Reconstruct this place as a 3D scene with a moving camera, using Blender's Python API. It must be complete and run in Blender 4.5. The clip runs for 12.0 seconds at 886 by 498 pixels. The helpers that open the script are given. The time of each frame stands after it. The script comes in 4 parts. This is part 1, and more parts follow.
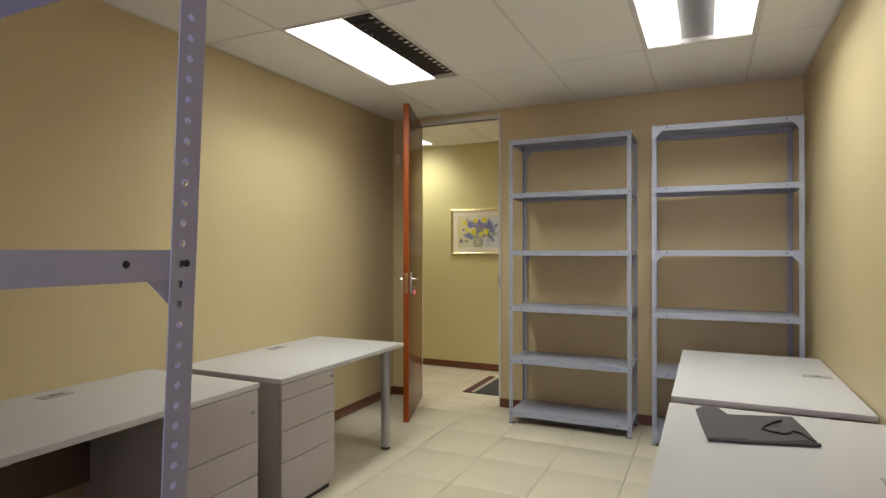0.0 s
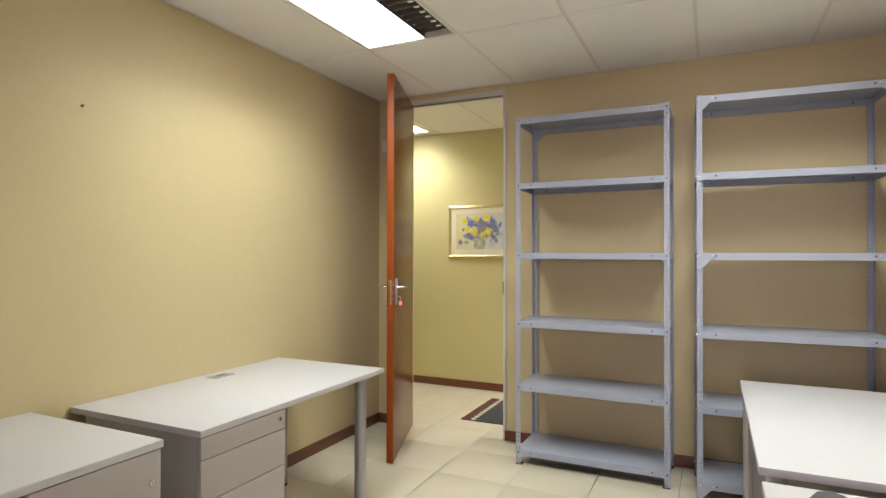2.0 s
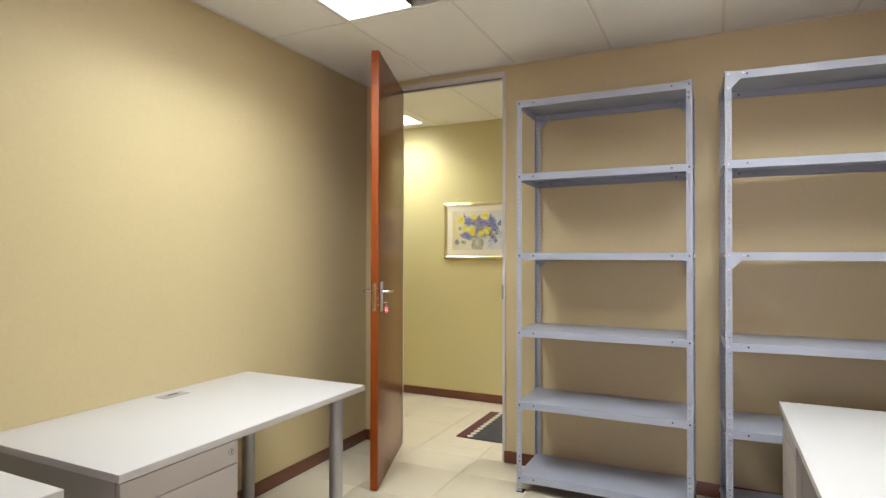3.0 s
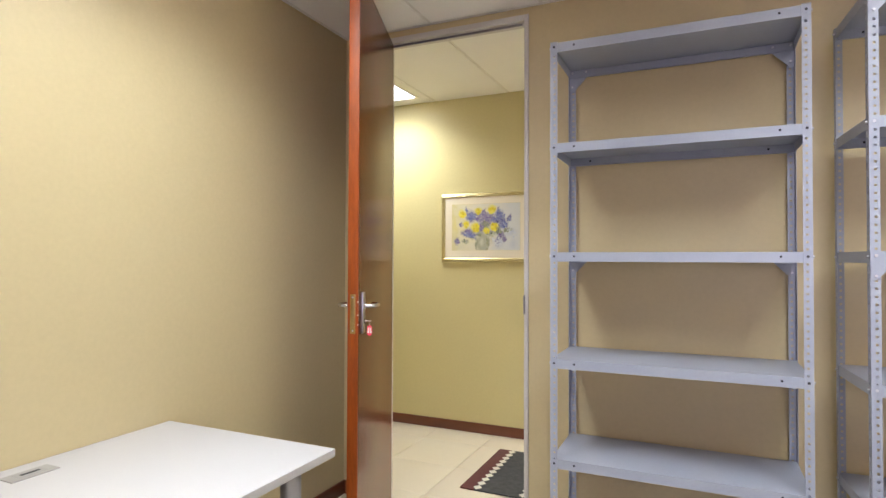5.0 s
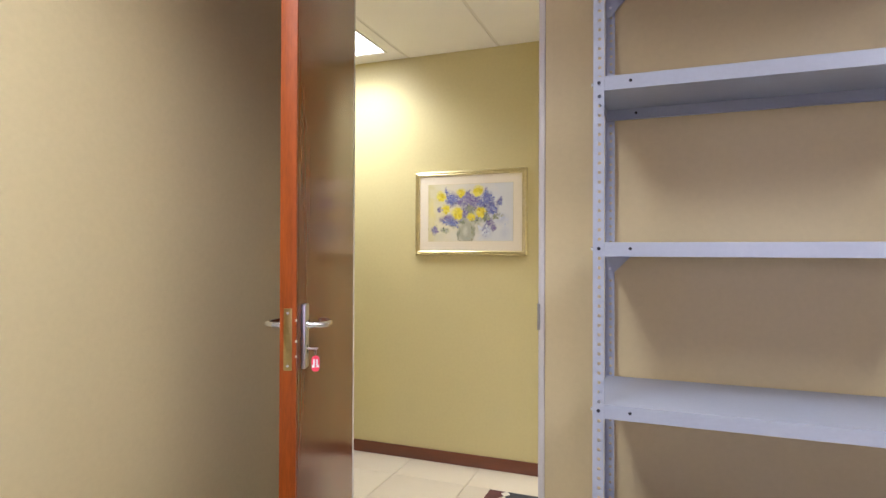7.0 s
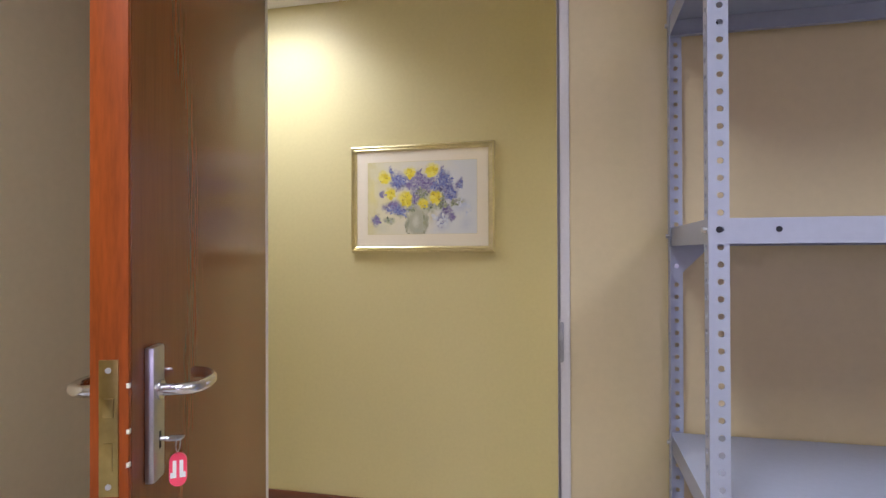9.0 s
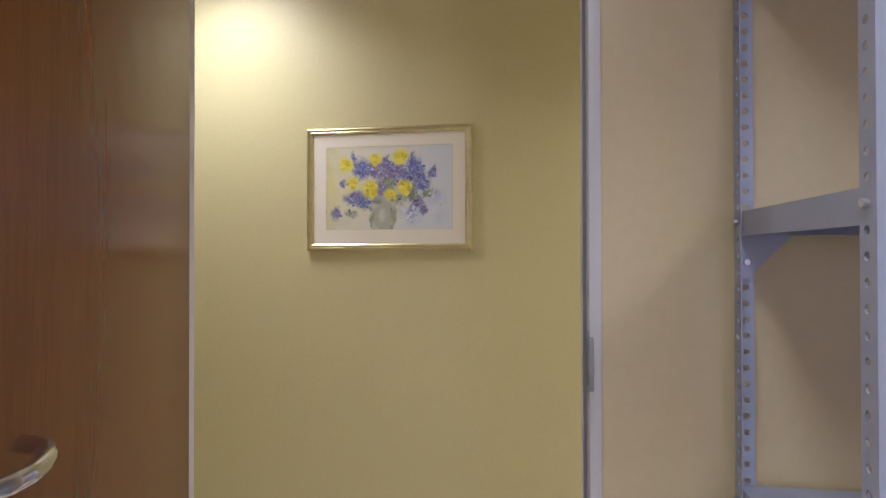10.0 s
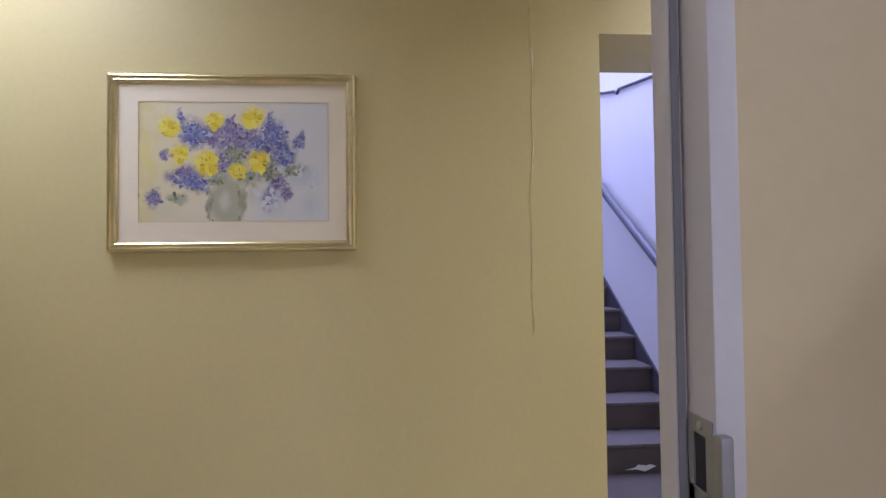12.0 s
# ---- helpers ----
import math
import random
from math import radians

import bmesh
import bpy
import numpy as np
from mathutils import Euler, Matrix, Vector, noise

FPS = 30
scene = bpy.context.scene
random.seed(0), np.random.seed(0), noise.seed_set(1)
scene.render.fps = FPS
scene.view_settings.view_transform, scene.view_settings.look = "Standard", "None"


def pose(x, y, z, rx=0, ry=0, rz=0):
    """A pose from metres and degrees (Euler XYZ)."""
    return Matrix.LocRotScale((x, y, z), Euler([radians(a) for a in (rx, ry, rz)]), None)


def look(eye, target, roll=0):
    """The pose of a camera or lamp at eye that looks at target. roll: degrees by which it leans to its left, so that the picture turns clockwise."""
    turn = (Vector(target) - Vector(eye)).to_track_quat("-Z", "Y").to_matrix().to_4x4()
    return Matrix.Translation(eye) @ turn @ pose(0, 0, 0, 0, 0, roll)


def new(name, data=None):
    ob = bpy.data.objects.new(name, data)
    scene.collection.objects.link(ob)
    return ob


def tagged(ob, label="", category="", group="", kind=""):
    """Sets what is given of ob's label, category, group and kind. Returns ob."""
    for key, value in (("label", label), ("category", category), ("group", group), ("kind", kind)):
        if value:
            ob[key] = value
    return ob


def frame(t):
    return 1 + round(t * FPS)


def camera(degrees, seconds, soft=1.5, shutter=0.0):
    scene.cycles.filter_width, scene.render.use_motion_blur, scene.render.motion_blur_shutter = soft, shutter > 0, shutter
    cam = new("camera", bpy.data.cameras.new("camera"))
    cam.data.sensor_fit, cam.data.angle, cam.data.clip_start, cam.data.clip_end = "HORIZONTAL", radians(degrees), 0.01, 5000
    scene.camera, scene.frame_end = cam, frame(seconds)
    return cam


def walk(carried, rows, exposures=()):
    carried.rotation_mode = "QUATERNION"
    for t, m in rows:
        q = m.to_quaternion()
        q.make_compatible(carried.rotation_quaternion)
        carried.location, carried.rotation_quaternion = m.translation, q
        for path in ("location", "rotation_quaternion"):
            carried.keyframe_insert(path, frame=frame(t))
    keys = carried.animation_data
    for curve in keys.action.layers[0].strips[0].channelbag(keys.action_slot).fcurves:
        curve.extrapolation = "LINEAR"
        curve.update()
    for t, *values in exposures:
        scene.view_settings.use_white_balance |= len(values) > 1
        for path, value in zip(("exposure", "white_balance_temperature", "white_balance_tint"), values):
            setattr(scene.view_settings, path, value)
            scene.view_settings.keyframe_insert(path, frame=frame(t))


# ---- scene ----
cam = camera(75.9, 12.0, soft=1.45)
PATH = [
    (0, (0.486, 0.497, 1.348), (-0.359, 2.31, 1.354), -0.0),
    (0.5, (0.415, 0.691, 1.344), (-0.435, 2.501, 1.356), -0.1),
    (1, (0.353, 0.873, 1.342), (-0.507, 2.678, 1.352), -0.1),
    (1.5, (0.282, 1.082, 1.359), (-0.581, 2.886, 1.37), 0.0),
    (2, (0.214, 1.259, 1.342), (-0.644, 3.066, 1.359), 0.1),
    (2.5, (0.16, 1.476, 1.35), (-0.701, 3.281, 1.368), 0.1),
    (3, (0.088, 1.661, 1.331), (-0.774, 3.465, 1.355), 0.1),
    (3.2, (0.059, 1.751, 1.349), (-0.813, 3.55, 1.361), 0.2),
    (5, (-0.364, 2.444, 1.319), (-1.189, 4.266, 1.355), 0.2),
    (5.5, (-0.468, 2.628, 1.329), (-1.278, 4.456, 1.366), 0.2),
    (6, (-0.569, 2.807, 1.331), (-1.353, 4.647, 1.371), 0.2),
    (6.5, (-0.656, 2.977, 1.316), (-1.411, 4.828, 1.352), 0.1),
    (7, (-0.757, 3.173, 1.322), (-1.469, 5.042, 1.332), 0.2),
    (9, (-1.116, 3.839, 1.3), (-1.574, 5.786, 1.311), -0.2),
    (9.5, (-1.179, 4.012, 1.3), (-1.561, 5.975, 1.313), -0.2),
    (10, (-1.246, 4.159, 1.283), (-1.558, 6.135, 1.301), -0.1),
    (10.5, (-1.304, 4.344, 1.287), (-1.523, 6.332, 1.311), -0.0),
    (11, (-1.332, 4.480, 1.277), (-1.431, 6.478, 1.308), -0.2),
    (11.5, (-1.349, 4.63, 1.267), (-1.316, 6.63, 1.294), -0.5),
    (12, (-1.357, 4.785, 1.256), (-1.213, 6.779, 1.307), -0.7),
]
EXPOSURES = [
    (0.0, -0.19, 6500, 11),
    (1.5, 0.20, 6400, 11),
    (2.5, 0.37, 6300, 12),
    (5.0, 0.50, 6000, 17),
    (7.0, 0.50, 5850, 22),
    (9.0, 0.17, 5600, 26),
    (10.5, -0.15, 5450, 29),
    (12.0, -0.2, 5300, 31),
]
walk(cam, [(t, look(eye, target, roll)) for t, eye, target, roll in PATH], EXPOSURES)

# ---- world and lights ----
world = bpy.data.worlds.new("sky")
world.use_nodes = True
scene.world = world
wn = world.node_tree.nodes
sky = wn.new("ShaderNodeTexSky")
sky.sky_type, sky.sun_disc = "NISHITA", False
sky.sun_elevation, sky.sun_rotation = radians(40), radians(60)
wn["Background"].inputs["Strength"].default_value = 0.08
world.node_tree.links.new(sky.outputs[0], wn["Background"].inputs["Color"])

ROOM_WATTS, HALL_WATTS = 18.0, 14.0
LAMP_GLOW = 3.6
WINDOW_WATTS = 14.0


def area_lamp(name, m, sx, sy, watts, colour, spread=140):
    data = bpy.data.lights.new(name, "AREA")
    data.shape, data.size, data.size_y = "RECTANGLE", sx, sy
    data.energy, data.color, data.spread = watts, colour, radians(spread)
    ob = new(name, data)
    ob.matrix_world = m
    return ob


# ---- the plan, in metres ----
WL, WR, WB, WS = -2.205, 1.095, 5.16, -0.9      # room: west, east, north, south wall faces
WT = 0.050                                      # partition thickness
CH = 2.573                                      # ceiling height
HALL_N = 6.515                                  # far wall of the corridor
HALL_W, HALL_E = -4.6, 1.6
STAIR_L, STAIR_R, STAIR_TOP, STAIR_N = -0.732, 0.385, 1.973, 6.874
STOP_R, STOP_L, HEAD = -1.160, -1.921, 2.490    # door opening between the stops
TUBE = (0.94, 1.0, 0.94)
area_lamp("room_lamp_west", pose(-1.47, 3.55, CH - 0.006), 0.34, 1.14, ROOM_WATTS * 0.88, TUBE, 134)
for lamp_x, fan in ((0.245, 142), (0.627, 148)):
    area_lamp("room_lamp_east", pose(lamp_x, 3.55, CH - 0.006), 0.16, 1.14, ROOM_WATTS * 0.60, TUBE, fan)
area_lamp("hall_lamp", pose(-2.575, 6.06, CH - 0.006), 0.40, 0.50, HALL_WATTS * 0.80, (1.0, 1.0, 0.90), 138)
area_lamp("hall_lamp_east", pose(0.20, 6.08, CH - 0.006), 0.52, 0.52, HALL_WATTS * 1.85, (1.0, 1.0, 0.88), 136)
area_lamp("south_window_light", pose(0.40, WS + 0.02, 1.55, 90, 0, 0), 1.1, 1.1, WINDOW_WATTS, (0.90, 0.76, 1.0), 120)
area_lamp("stair_skylight", pose(-0.3, 9.2, 4.9), 1.2, 3.0, 128.0, (0.74, 0.75, 1.0), 170)


# ---- materials ----
def ramp(nt, src, stops):
    n = nt.nodes.new("ShaderNodeValToRGB")
    while len(n.color_ramp.elements) < len(stops):
        n.color_ramp.elements.new(0.5)
    for e, (p, c) in zip(n.color_ramp.elements, stops):
        e.position, e.color = p, (*c, 1)
    nt.links.new(src, n.inputs[0])
    return n.outputs[0]


def scaled(c, k):
    return tuple(min(1.0, v * k) for v in c)


def material(name, colour, rough=0.5, metal=0.0, vary=0.08, grain=120.0, stain=1.6, bump=0.0, bump_scale=None,
             stretch=(1, 1, 1), coat=0.0, per_piece=0.0, rough_vary=0.06, spec=0.5):
    """A surface with fine grain and broad stains over its base colour, in object-sized metres."""
    mt = bpy.data.materials.new(name)
    mt.use_nodes = True
    nt = mt.node_tree
    b = nt.nodes["Principled BSDF"]
    tc = nt.nodes.new("ShaderNodeTexCoord")
    mp = nt.nodes.new("ShaderNodeMapping")
    mp.inputs["Scale"].default_value = stretch
    nt.links.new(tc.outputs["Object"], mp.inputs["Vector"])
    fine, broad = nt.nodes.new("ShaderNodeTexNoise"), nt.nodes.new("ShaderNodeTexNoise")
    fine.inputs["Scale"].default_value, broad.inputs["Scale"].default_value = grain, stain
    fine.inputs["Detail"].default_value, broad.inputs["Detail"].default_value = 6, 4
    place = mp.outputs[0]
    if per_piece:
        own, shift = nt.nodes.new("ShaderNodeObjectInfo"), nt.nodes.new("ShaderNodeVectorMath")
        shift.operation = "MULTIPLY_ADD"
        nt.links.new(own.outputs["Random"], shift.inputs[0])
        shift.inputs[1].default_value = (37.0, 53.0, 19.0)
        nt.links.new(place, shift.inputs[2])
        place = shift.outputs[0]
    for n in (fine, broad):
        nt.links.new(place, n.inputs["Vector"])
    mix = nt.nodes.new("ShaderNodeMath")
    mix.operation = "MULTIPLY_ADD"
    mix.inputs[1].default_value = 0.45
    half = nt.nodes.new("ShaderNodeMath")
    half.operation = "MULTIPLY"
    half.inputs[1].default_value = 0.55
    nt.links.new(broad.outputs[0], half.inputs[0])
    nt.links.new(fine.outputs[0], mix.inputs[0])
    nt.links.new(half.outputs[0], mix.inputs[2])
    value = mix.outputs[0]
    if per_piece:
        info = nt.nodes.new("ShaderNodeObjectInfo")
        add = nt.nodes.new("ShaderNodeMath")
        add.operation = "MULTIPLY_ADD"
        add.inputs[1].default_value = per_piece
        nt.links.new(info.outputs["Random"], add.inputs[0])
        nt.links.new(value, add.inputs[2])
        value = add.outputs[0]
    nt.links.new(ramp(nt, value, [(0.28, scaled(colour, 1 - vary)), (0.5, colour), (0.74, scaled(colour, 1 + vary))]),
                 b.inputs["Base Color"])
    rr = nt.nodes.new("ShaderNodeMapRange")
    rr.inputs[3].default_value, rr.inputs[4].default_value = max(0.02, rough - rough_vary), rough + rough_vary
    nt.links.new(broad.outputs[0], rr.inputs[0])
    nt.links.new(rr.outputs[0], b.inputs["Roughness"])
    b.inputs["Metallic"].default_value = metal
    b.inputs["Coat Weight"].default_value = coat
    b.inputs["Coat Roughness"].default_value = 0.12
    b.inputs["Specular IOR Level"].default_value = spec
    if bump:
        bp = nt.nodes.new("ShaderNodeBump")
        bp.inputs["Strength"].default_value = bump
        bp.inputs["Distance"].default_value = 0.002
        tex = fine
        if bump_scale:
            tex = nt.nodes.new("ShaderNodeTexNoise")
            tex.inputs["Scale"].default_value, tex.inputs["Detail"].default_value = bump_scale, 3
            nt.links.new(place, tex.inputs["Vector"])
        nt.links.new(tex.outputs[0], bp.inputs["Height"])
        nt.links.new(bp.outputs[0], b.inputs["Normal"])
    return mt


def glow(name, colour, strength):
    mt = bpy.data.materials.new(name)
    mt.use_nodes = True
    b = mt.node_tree.nodes["Principled BSDF"]
    b.inputs["Base Color"].default_value = (0.9, 0.9, 0.9, 1)
    b.inputs["Emission Color"].default_value = (*colour, 1)
    b.inputs["Emission Strength"].default_value = strength
    return mt


M_WALL = material("tan_wall_paint", (0.592, 0.486, 0.277), 0.42, vary=0.05, grain=60, stain=0.9, bump=0.12, bump_scale=140, spec=0.35)
M_HALL = material("cream_wall_paint", (0.602, 0.54, 0.278), 0.45, vary=0.05, grain=60, stain=0.9, bump=0.12, bump_scale=120, spec=0.35)
M_STAIRWALL = material("white_stair_paint", (0.78, 0.78, 0.80), 0.6, vary=0.04, bump=0.15, bump_scale=90)
M_CEIL = material("mineral_ceiling_board", (0.88, 0.87, 0.85), 0.85, vary=0.04, grain=220, stain=2.2, bump=0.25, bump_scale=300, spec=0.2)
M_TBAR = material("painted_ceiling_bar", (0.76, 0.74, 0.71), 0.5, vary=0.05, spec=0.3)
M_TILE = material("cream_floor_tile", (0.61, 0.548, 0.425), 0.30, vary=0.025, grain=40, stain=1.3, per_piece=0.03, rough_vary=0.03)
M_GROUT = material("brown_grout", (0.16, 0.125, 0.085), 0.9, vary=0.2)
M_SKIRT = material("mahogany_skirting", (0.135, 0.038, 0.016), 0.35, vary=0.25, grain=14, stain=2, stretch=(1, 1, 9), coat=0.3)
M_DOOR = material("mahogany_veneer", (0.172, 0.045, 0.010), 0.23, vary=0.22, grain=30, stain=5, stretch=(9, 9, 0.45), spec=0.8, rough_vary=0.01)
DOOR_WAY = Vector((-1.650 + 1.922, 4.398 - (WB + 0.002), 0)).normalized()
_dn = M_DOOR.node_tree
_way = _dn.nodes.new("ShaderNodeCombineXYZ")
_way.inputs[0].default_value, _way.inputs[1].default_value = DOOR_WAY.x, DOOR_WAY.y
_dn.links.new(_way.outputs[0], _dn.nodes["Principled BSDF"].inputs["Tangent"])
_dn.nodes["Principled BSDF"].inputs["Anisotropic"].default_value = 0.75
M_LIPPING = material("orange_hardwood_lipping", (0.27, 0.054, 0.004), 0.45, vary=0.32, grain=40, stain=9, stretch=(6, 6, 0.8), spec=0.25, bump=0.05)
M_FRAME = material("grey_enamel_frame", (0.59, 0.565, 0.535), 0.38, vary=0.05, spec=0.5)
M_RUBBER = material("grey_rubber", (0.24, 0.23, 0.24), 0.7)
M_RACK = material("blue_grey_enamel", (0.345, 0.37, 0.45), 0.36, vary=0.06, grain=90, stain=4, spec=0.5)
M_BOLT = material("zinc_bolt", (0.60, 0.60, 0.62), 0.42, metal=1.0)
M_HOLE = material("black_bolt_hole", (0.015, 0.015, 0.02), 0.8)
M_TOP = material("white_melamine", (0.545, 0.53, 0.535), 0.38, vary=0.03, grain=200, stain=3, bump=0.03)
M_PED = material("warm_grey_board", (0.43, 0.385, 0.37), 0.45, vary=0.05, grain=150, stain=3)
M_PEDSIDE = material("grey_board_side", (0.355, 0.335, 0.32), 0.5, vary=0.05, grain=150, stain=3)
M_GAP = material("dark_cabinet_gap", (0.05, 0.045, 0.04), 0.8)
M_LEG = material("silver_leg_paint", (0.42, 0.41, 0.43), 0.32, metal=0.55, vary=0.05)
M_BLACK = material("black_plastic", (0.025, 0.025, 0.027), 0.45)
M_MODESTY = material("dark_brown_board", (0.085, 0.055, 0.04), 0.55, vary=0.2, grain=40, stretch=(1, 1, 6))
M_GROMMET = material("grey_plastic_grommet", (0.36, 0.34, 0.32), 0.4)
M_BAG = material("charcoal_fabric", (0.085, 0.078, 0.083), 0.8, vary=0.15, grain=400, stain=9, bump=0.3, spec=0.25)
M_CORD = material("black_cord", (0.016, 0.015, 0.016), 0.8, bump=0.3)
M_CHROME = material("satin_chrome", (0.68, 0.67, 0.68), 0.2, metal=1.0, vary=0.05)
M_PLATE = material("brushed_steel_plate", (0.50, 0.49, 0.50), 0.34, metal=1.0, vary=0.08)
M_STRIKE = material("dull_steel_strike", (0.34, 0.34, 0.32), 0.45, metal=0.6, vary=0.15, grain=90, stain=40)
M_BRASS = material("worn_brass", (0.36, 0.265, 0.09), 0.34, metal=1.0, vary=0.25, grain=80, stain=30)
M_PINK = material("pink_plastic_tag", (0.85, 0.07, 0.13), 0.3)
M_WHITE = material("white_paper", (0.84, 0.83, 0.80), 0.7, vary=0.03)
M_GOLD = material("champagne_gold_moulding", (0.67, 0.60, 0.33), 0.3, metal=0.85, vary=0.14, grain=70, stain=12)
M_MOUNT = material("cream_mount_board", (0.79, 0.735, 0.585), 0.75, vary=0.03)
M_BOX = material("ivory_plastic", (0.74, 0.68, 0.54), 0.5)
M_LOUVRE = material("grey_louvre_metal", (0.38, 0.37, 0.36), 0.40, metal=0.6)
# same louvre metal, with the shade of the unlit bay put into its colour
M_LOUVRE_DARK = material("shaded_louvre_metal", (0.20, 0.185, 0.17), 0.5, metal=0.4, spec=0.3)
# near-white colour that imitates lamp glints in the dark louvre bay
M_GLINT = material("painted_louvre_glint", (0.9, 0.89, 0.87), 0.3, metal=0.2)
M_TUBE = glow("lit_lamp_diffuser", (1.0, 0.985, 0.95), LAMP_GLOW)
M_STEP = material("grey_concrete_step", (0.10, 0.083, 0.072), 0.7, vary=0.2, grain=90, stain=7, bump=0.2)
M_NOSE = material("worn_step_edge", (0.155, 0.135, 0.13), 0.65, vary=0.2, grain=60, stain=9)
M_STRINGER = material("dark_grey_stringer_paint", (0.085, 0.08, 0.10), 0.5, vary=0.15)
M_RAIL = material("grey_rail_paint", (0.13, 0.135, 0.17), 0.4, vary=0.1)
M_MAROON = material("maroon_weave", (0.10, 0.032, 0.026), 0.95, vary=0.35, grain=260, stain=14, bump=0.6)
M_CHAR = material("charcoal_weave", (0.045, 0.045, 0.045), 0.95, vary=0.6, grain=260, stain=30, bump=0.6)
M_CREAMW = material("cream_weave", (0.62, 0.58, 0.48), 0.95, vary=0.15, grain=260, bump=0.6)
M_PLASTER = material("bare_plaster_ridge", (0.70, 0.62, 0.42), 0.8, vary=0.15)


# ---- builders ----
def box(bm, x0, x1, y0, y1, z0, z1, bevel=0.0):
    m = Matrix.LocRotScale(((x0 + x1) / 2, (y0 + y1) / 2, (z0 + z1) / 2), None, (x1 - x0, y1 - y0, z1 - z0))
    made = bmesh.ops.create_cube(bm, size=1, matrix=m)
    if bevel:
        edges = list({e for v in made["verts"] for e in v.link_edges})
        bmesh.ops.bevel(bm, geom=edges, offset=bevel, segments=2, profile=0.6, affect="EDGES")
    return bm


def boxed(*sizes, bevel=0.0):
    bm = bmesh.new()
    for s in sizes:
        box(bm, *s, bevel)
    return bm


def rod(bm, a, b, r, sides=16, r2=None):
    a, b = Vector(a), Vector(b)
    d = b - a
    m = Matrix.Translation((a + b) / 2) @ d.to_track_quat("Z", "Y").to_matrix().to_4x4()
    bmesh.ops.create_cone(bm, cap_ends=True, segments=sides, radius1=r, radius2=r if r2 is None else r2, depth=d.length, matrix=m)
    return bm


def tube(bm, pts, r, sides=10):
    """A round bar along a list of points."""
    rings = []
    pts = [Vector(p) for p in pts]
    for i, p in enumerate(pts):
        d = (pts[min(i + 1, len(pts) - 1)] - pts[max(i - 1, 0)]).normalized()
        q = d.to_track_quat("Z", "Y")
        rings.append([bm.verts.new(p + q @ Vector((r * math.cos(2 * math.pi * k / sides), r * math.sin(2 * math.pi * k / sides), 0))) for k in range(sides)])
    for u, v in zip(rings, rings[1:]):
        for k in range(sides):
            bm.faces.new((u[k], u[(k + 1) % sides], v[(k + 1) % sides], v[k]))
    bm.faces.new(rings[0][::-1]), bm.faces.new(rings[-1])
    return bm


def sheet(bm, outline, z0, z1, m=None):
    """An outline of (x, y) given thickness from z0 to z1."""
    low = [bm.verts.new((x, y, z0)) for x, y in outline]
    top = [bm.verts.new((x, y, z1)) for x, y in outline]
    n = len(low)
    bm.faces.new(top), bm.faces.new(low[::-1])
    for i in range(n):
        bm.faces.new((low[i], low[(i + 1) % n], top[(i + 1) % n], top[i]))
    if m is not None:
        bmesh.ops.transform(bm, matrix=m, verts=low + top)
    return bm


def finish(bm, name, smooth=None):
    bmesh.ops.recalc_face_normals(bm, faces=bm.faces)
    me = bpy.data.meshes.new(name)
    bm.to_mesh(me)
    bm.free()
    if smooth:
        me.polygons.foreach_set("use_smooth", [True] * len(me.polygons))
        me.set_sharp_from_angle(angle=radians(smooth))
    return me


def part(name, bm, mat, parent, label="", smooth=24):
    me = bm if isinstance(bm, bpy.types.Mesh) else finish(bm, name, smooth)
    if not me.materials:
        me.materials.append(mat)
    ob = new(name, me)
    ob.parent = parent
    return tagged(ob, label=label)


def thing(name, label, category, m=None, group="", kind=""):
    ob = new(name)
    ob.empty_display_size = 0.1
    if m is not None:
        ob.matrix_world = m
    return tagged(ob, label, category, group, kind)


def structure(name, bm, mat, label, category="", smooth=None):
    me = finish(bm, name, smooth)
    me.materials.append(mat)
    return tagged(new(name, me), label, category or name.split("_")[0], "", "structure")


# ---- large structure ----
structure("wall_west", boxed((WL - 0.12, WL, WS - 0.12, WB, 0, CH + 0.2)), M_WALL, "tan painted plaster office wall", "wall")
structure("wall_east", boxed((WR, WR + 0.12, WS - 0.12, WB, 0, CH + 0.2)), M_WALL, "tan painted plaster office wall", "wall")
structure("wall_south", boxed((WL, -0.20, WS - 0.12, WS, 0, CH + 0.2), (0.95, WR, WS - 0.12, WS, 0, CH + 0.2), (-0.20, 0.95, WS - 0.12, WS, 0, 0.95), (-0.20, 0.95, WS - 0.12, WS, 2.15, CH + 0.2)),
          M_WALL, "tan painted plaster office wall with a window", "wall")
win = thing("window_1", "grey metal window in the tan wall", "window", kind="structure")
part("window_frame", boxed((-0.20, -0.16, WS - 0.09, WS - 0.04, 0.95, 2.15), (0.91, 0.95, WS - 0.09, WS - 0.04, 0.95, 2.15), (-0.16, 0.91, WS - 0.09, WS - 0.04, 0.95, 0.99),
                           (-0.16, 0.91, WS - 0.09, WS - 0.04, 2.11, 2.15), (0.355, 0.395, WS - 0.09, WS - 0.04, 0.99, 2.11)), M_FRAME, win)
FR_R, FR_L, FR_T = STOP_R + 0.020, STOP_L - 0.020, HEAD + 0.030
structure("wall_north", boxed((HALL_W, FR_L, WB, WB + WT, 0, CH + 0.2), (FR_R, HALL_E, WB, WB + WT, 0, CH + 0.2),
                              (FR_L, FR_R, WB, WB + WT, FR_T, CH + 0.2)), M_WALL, "tan painted partition wall with a door opening", "wall")
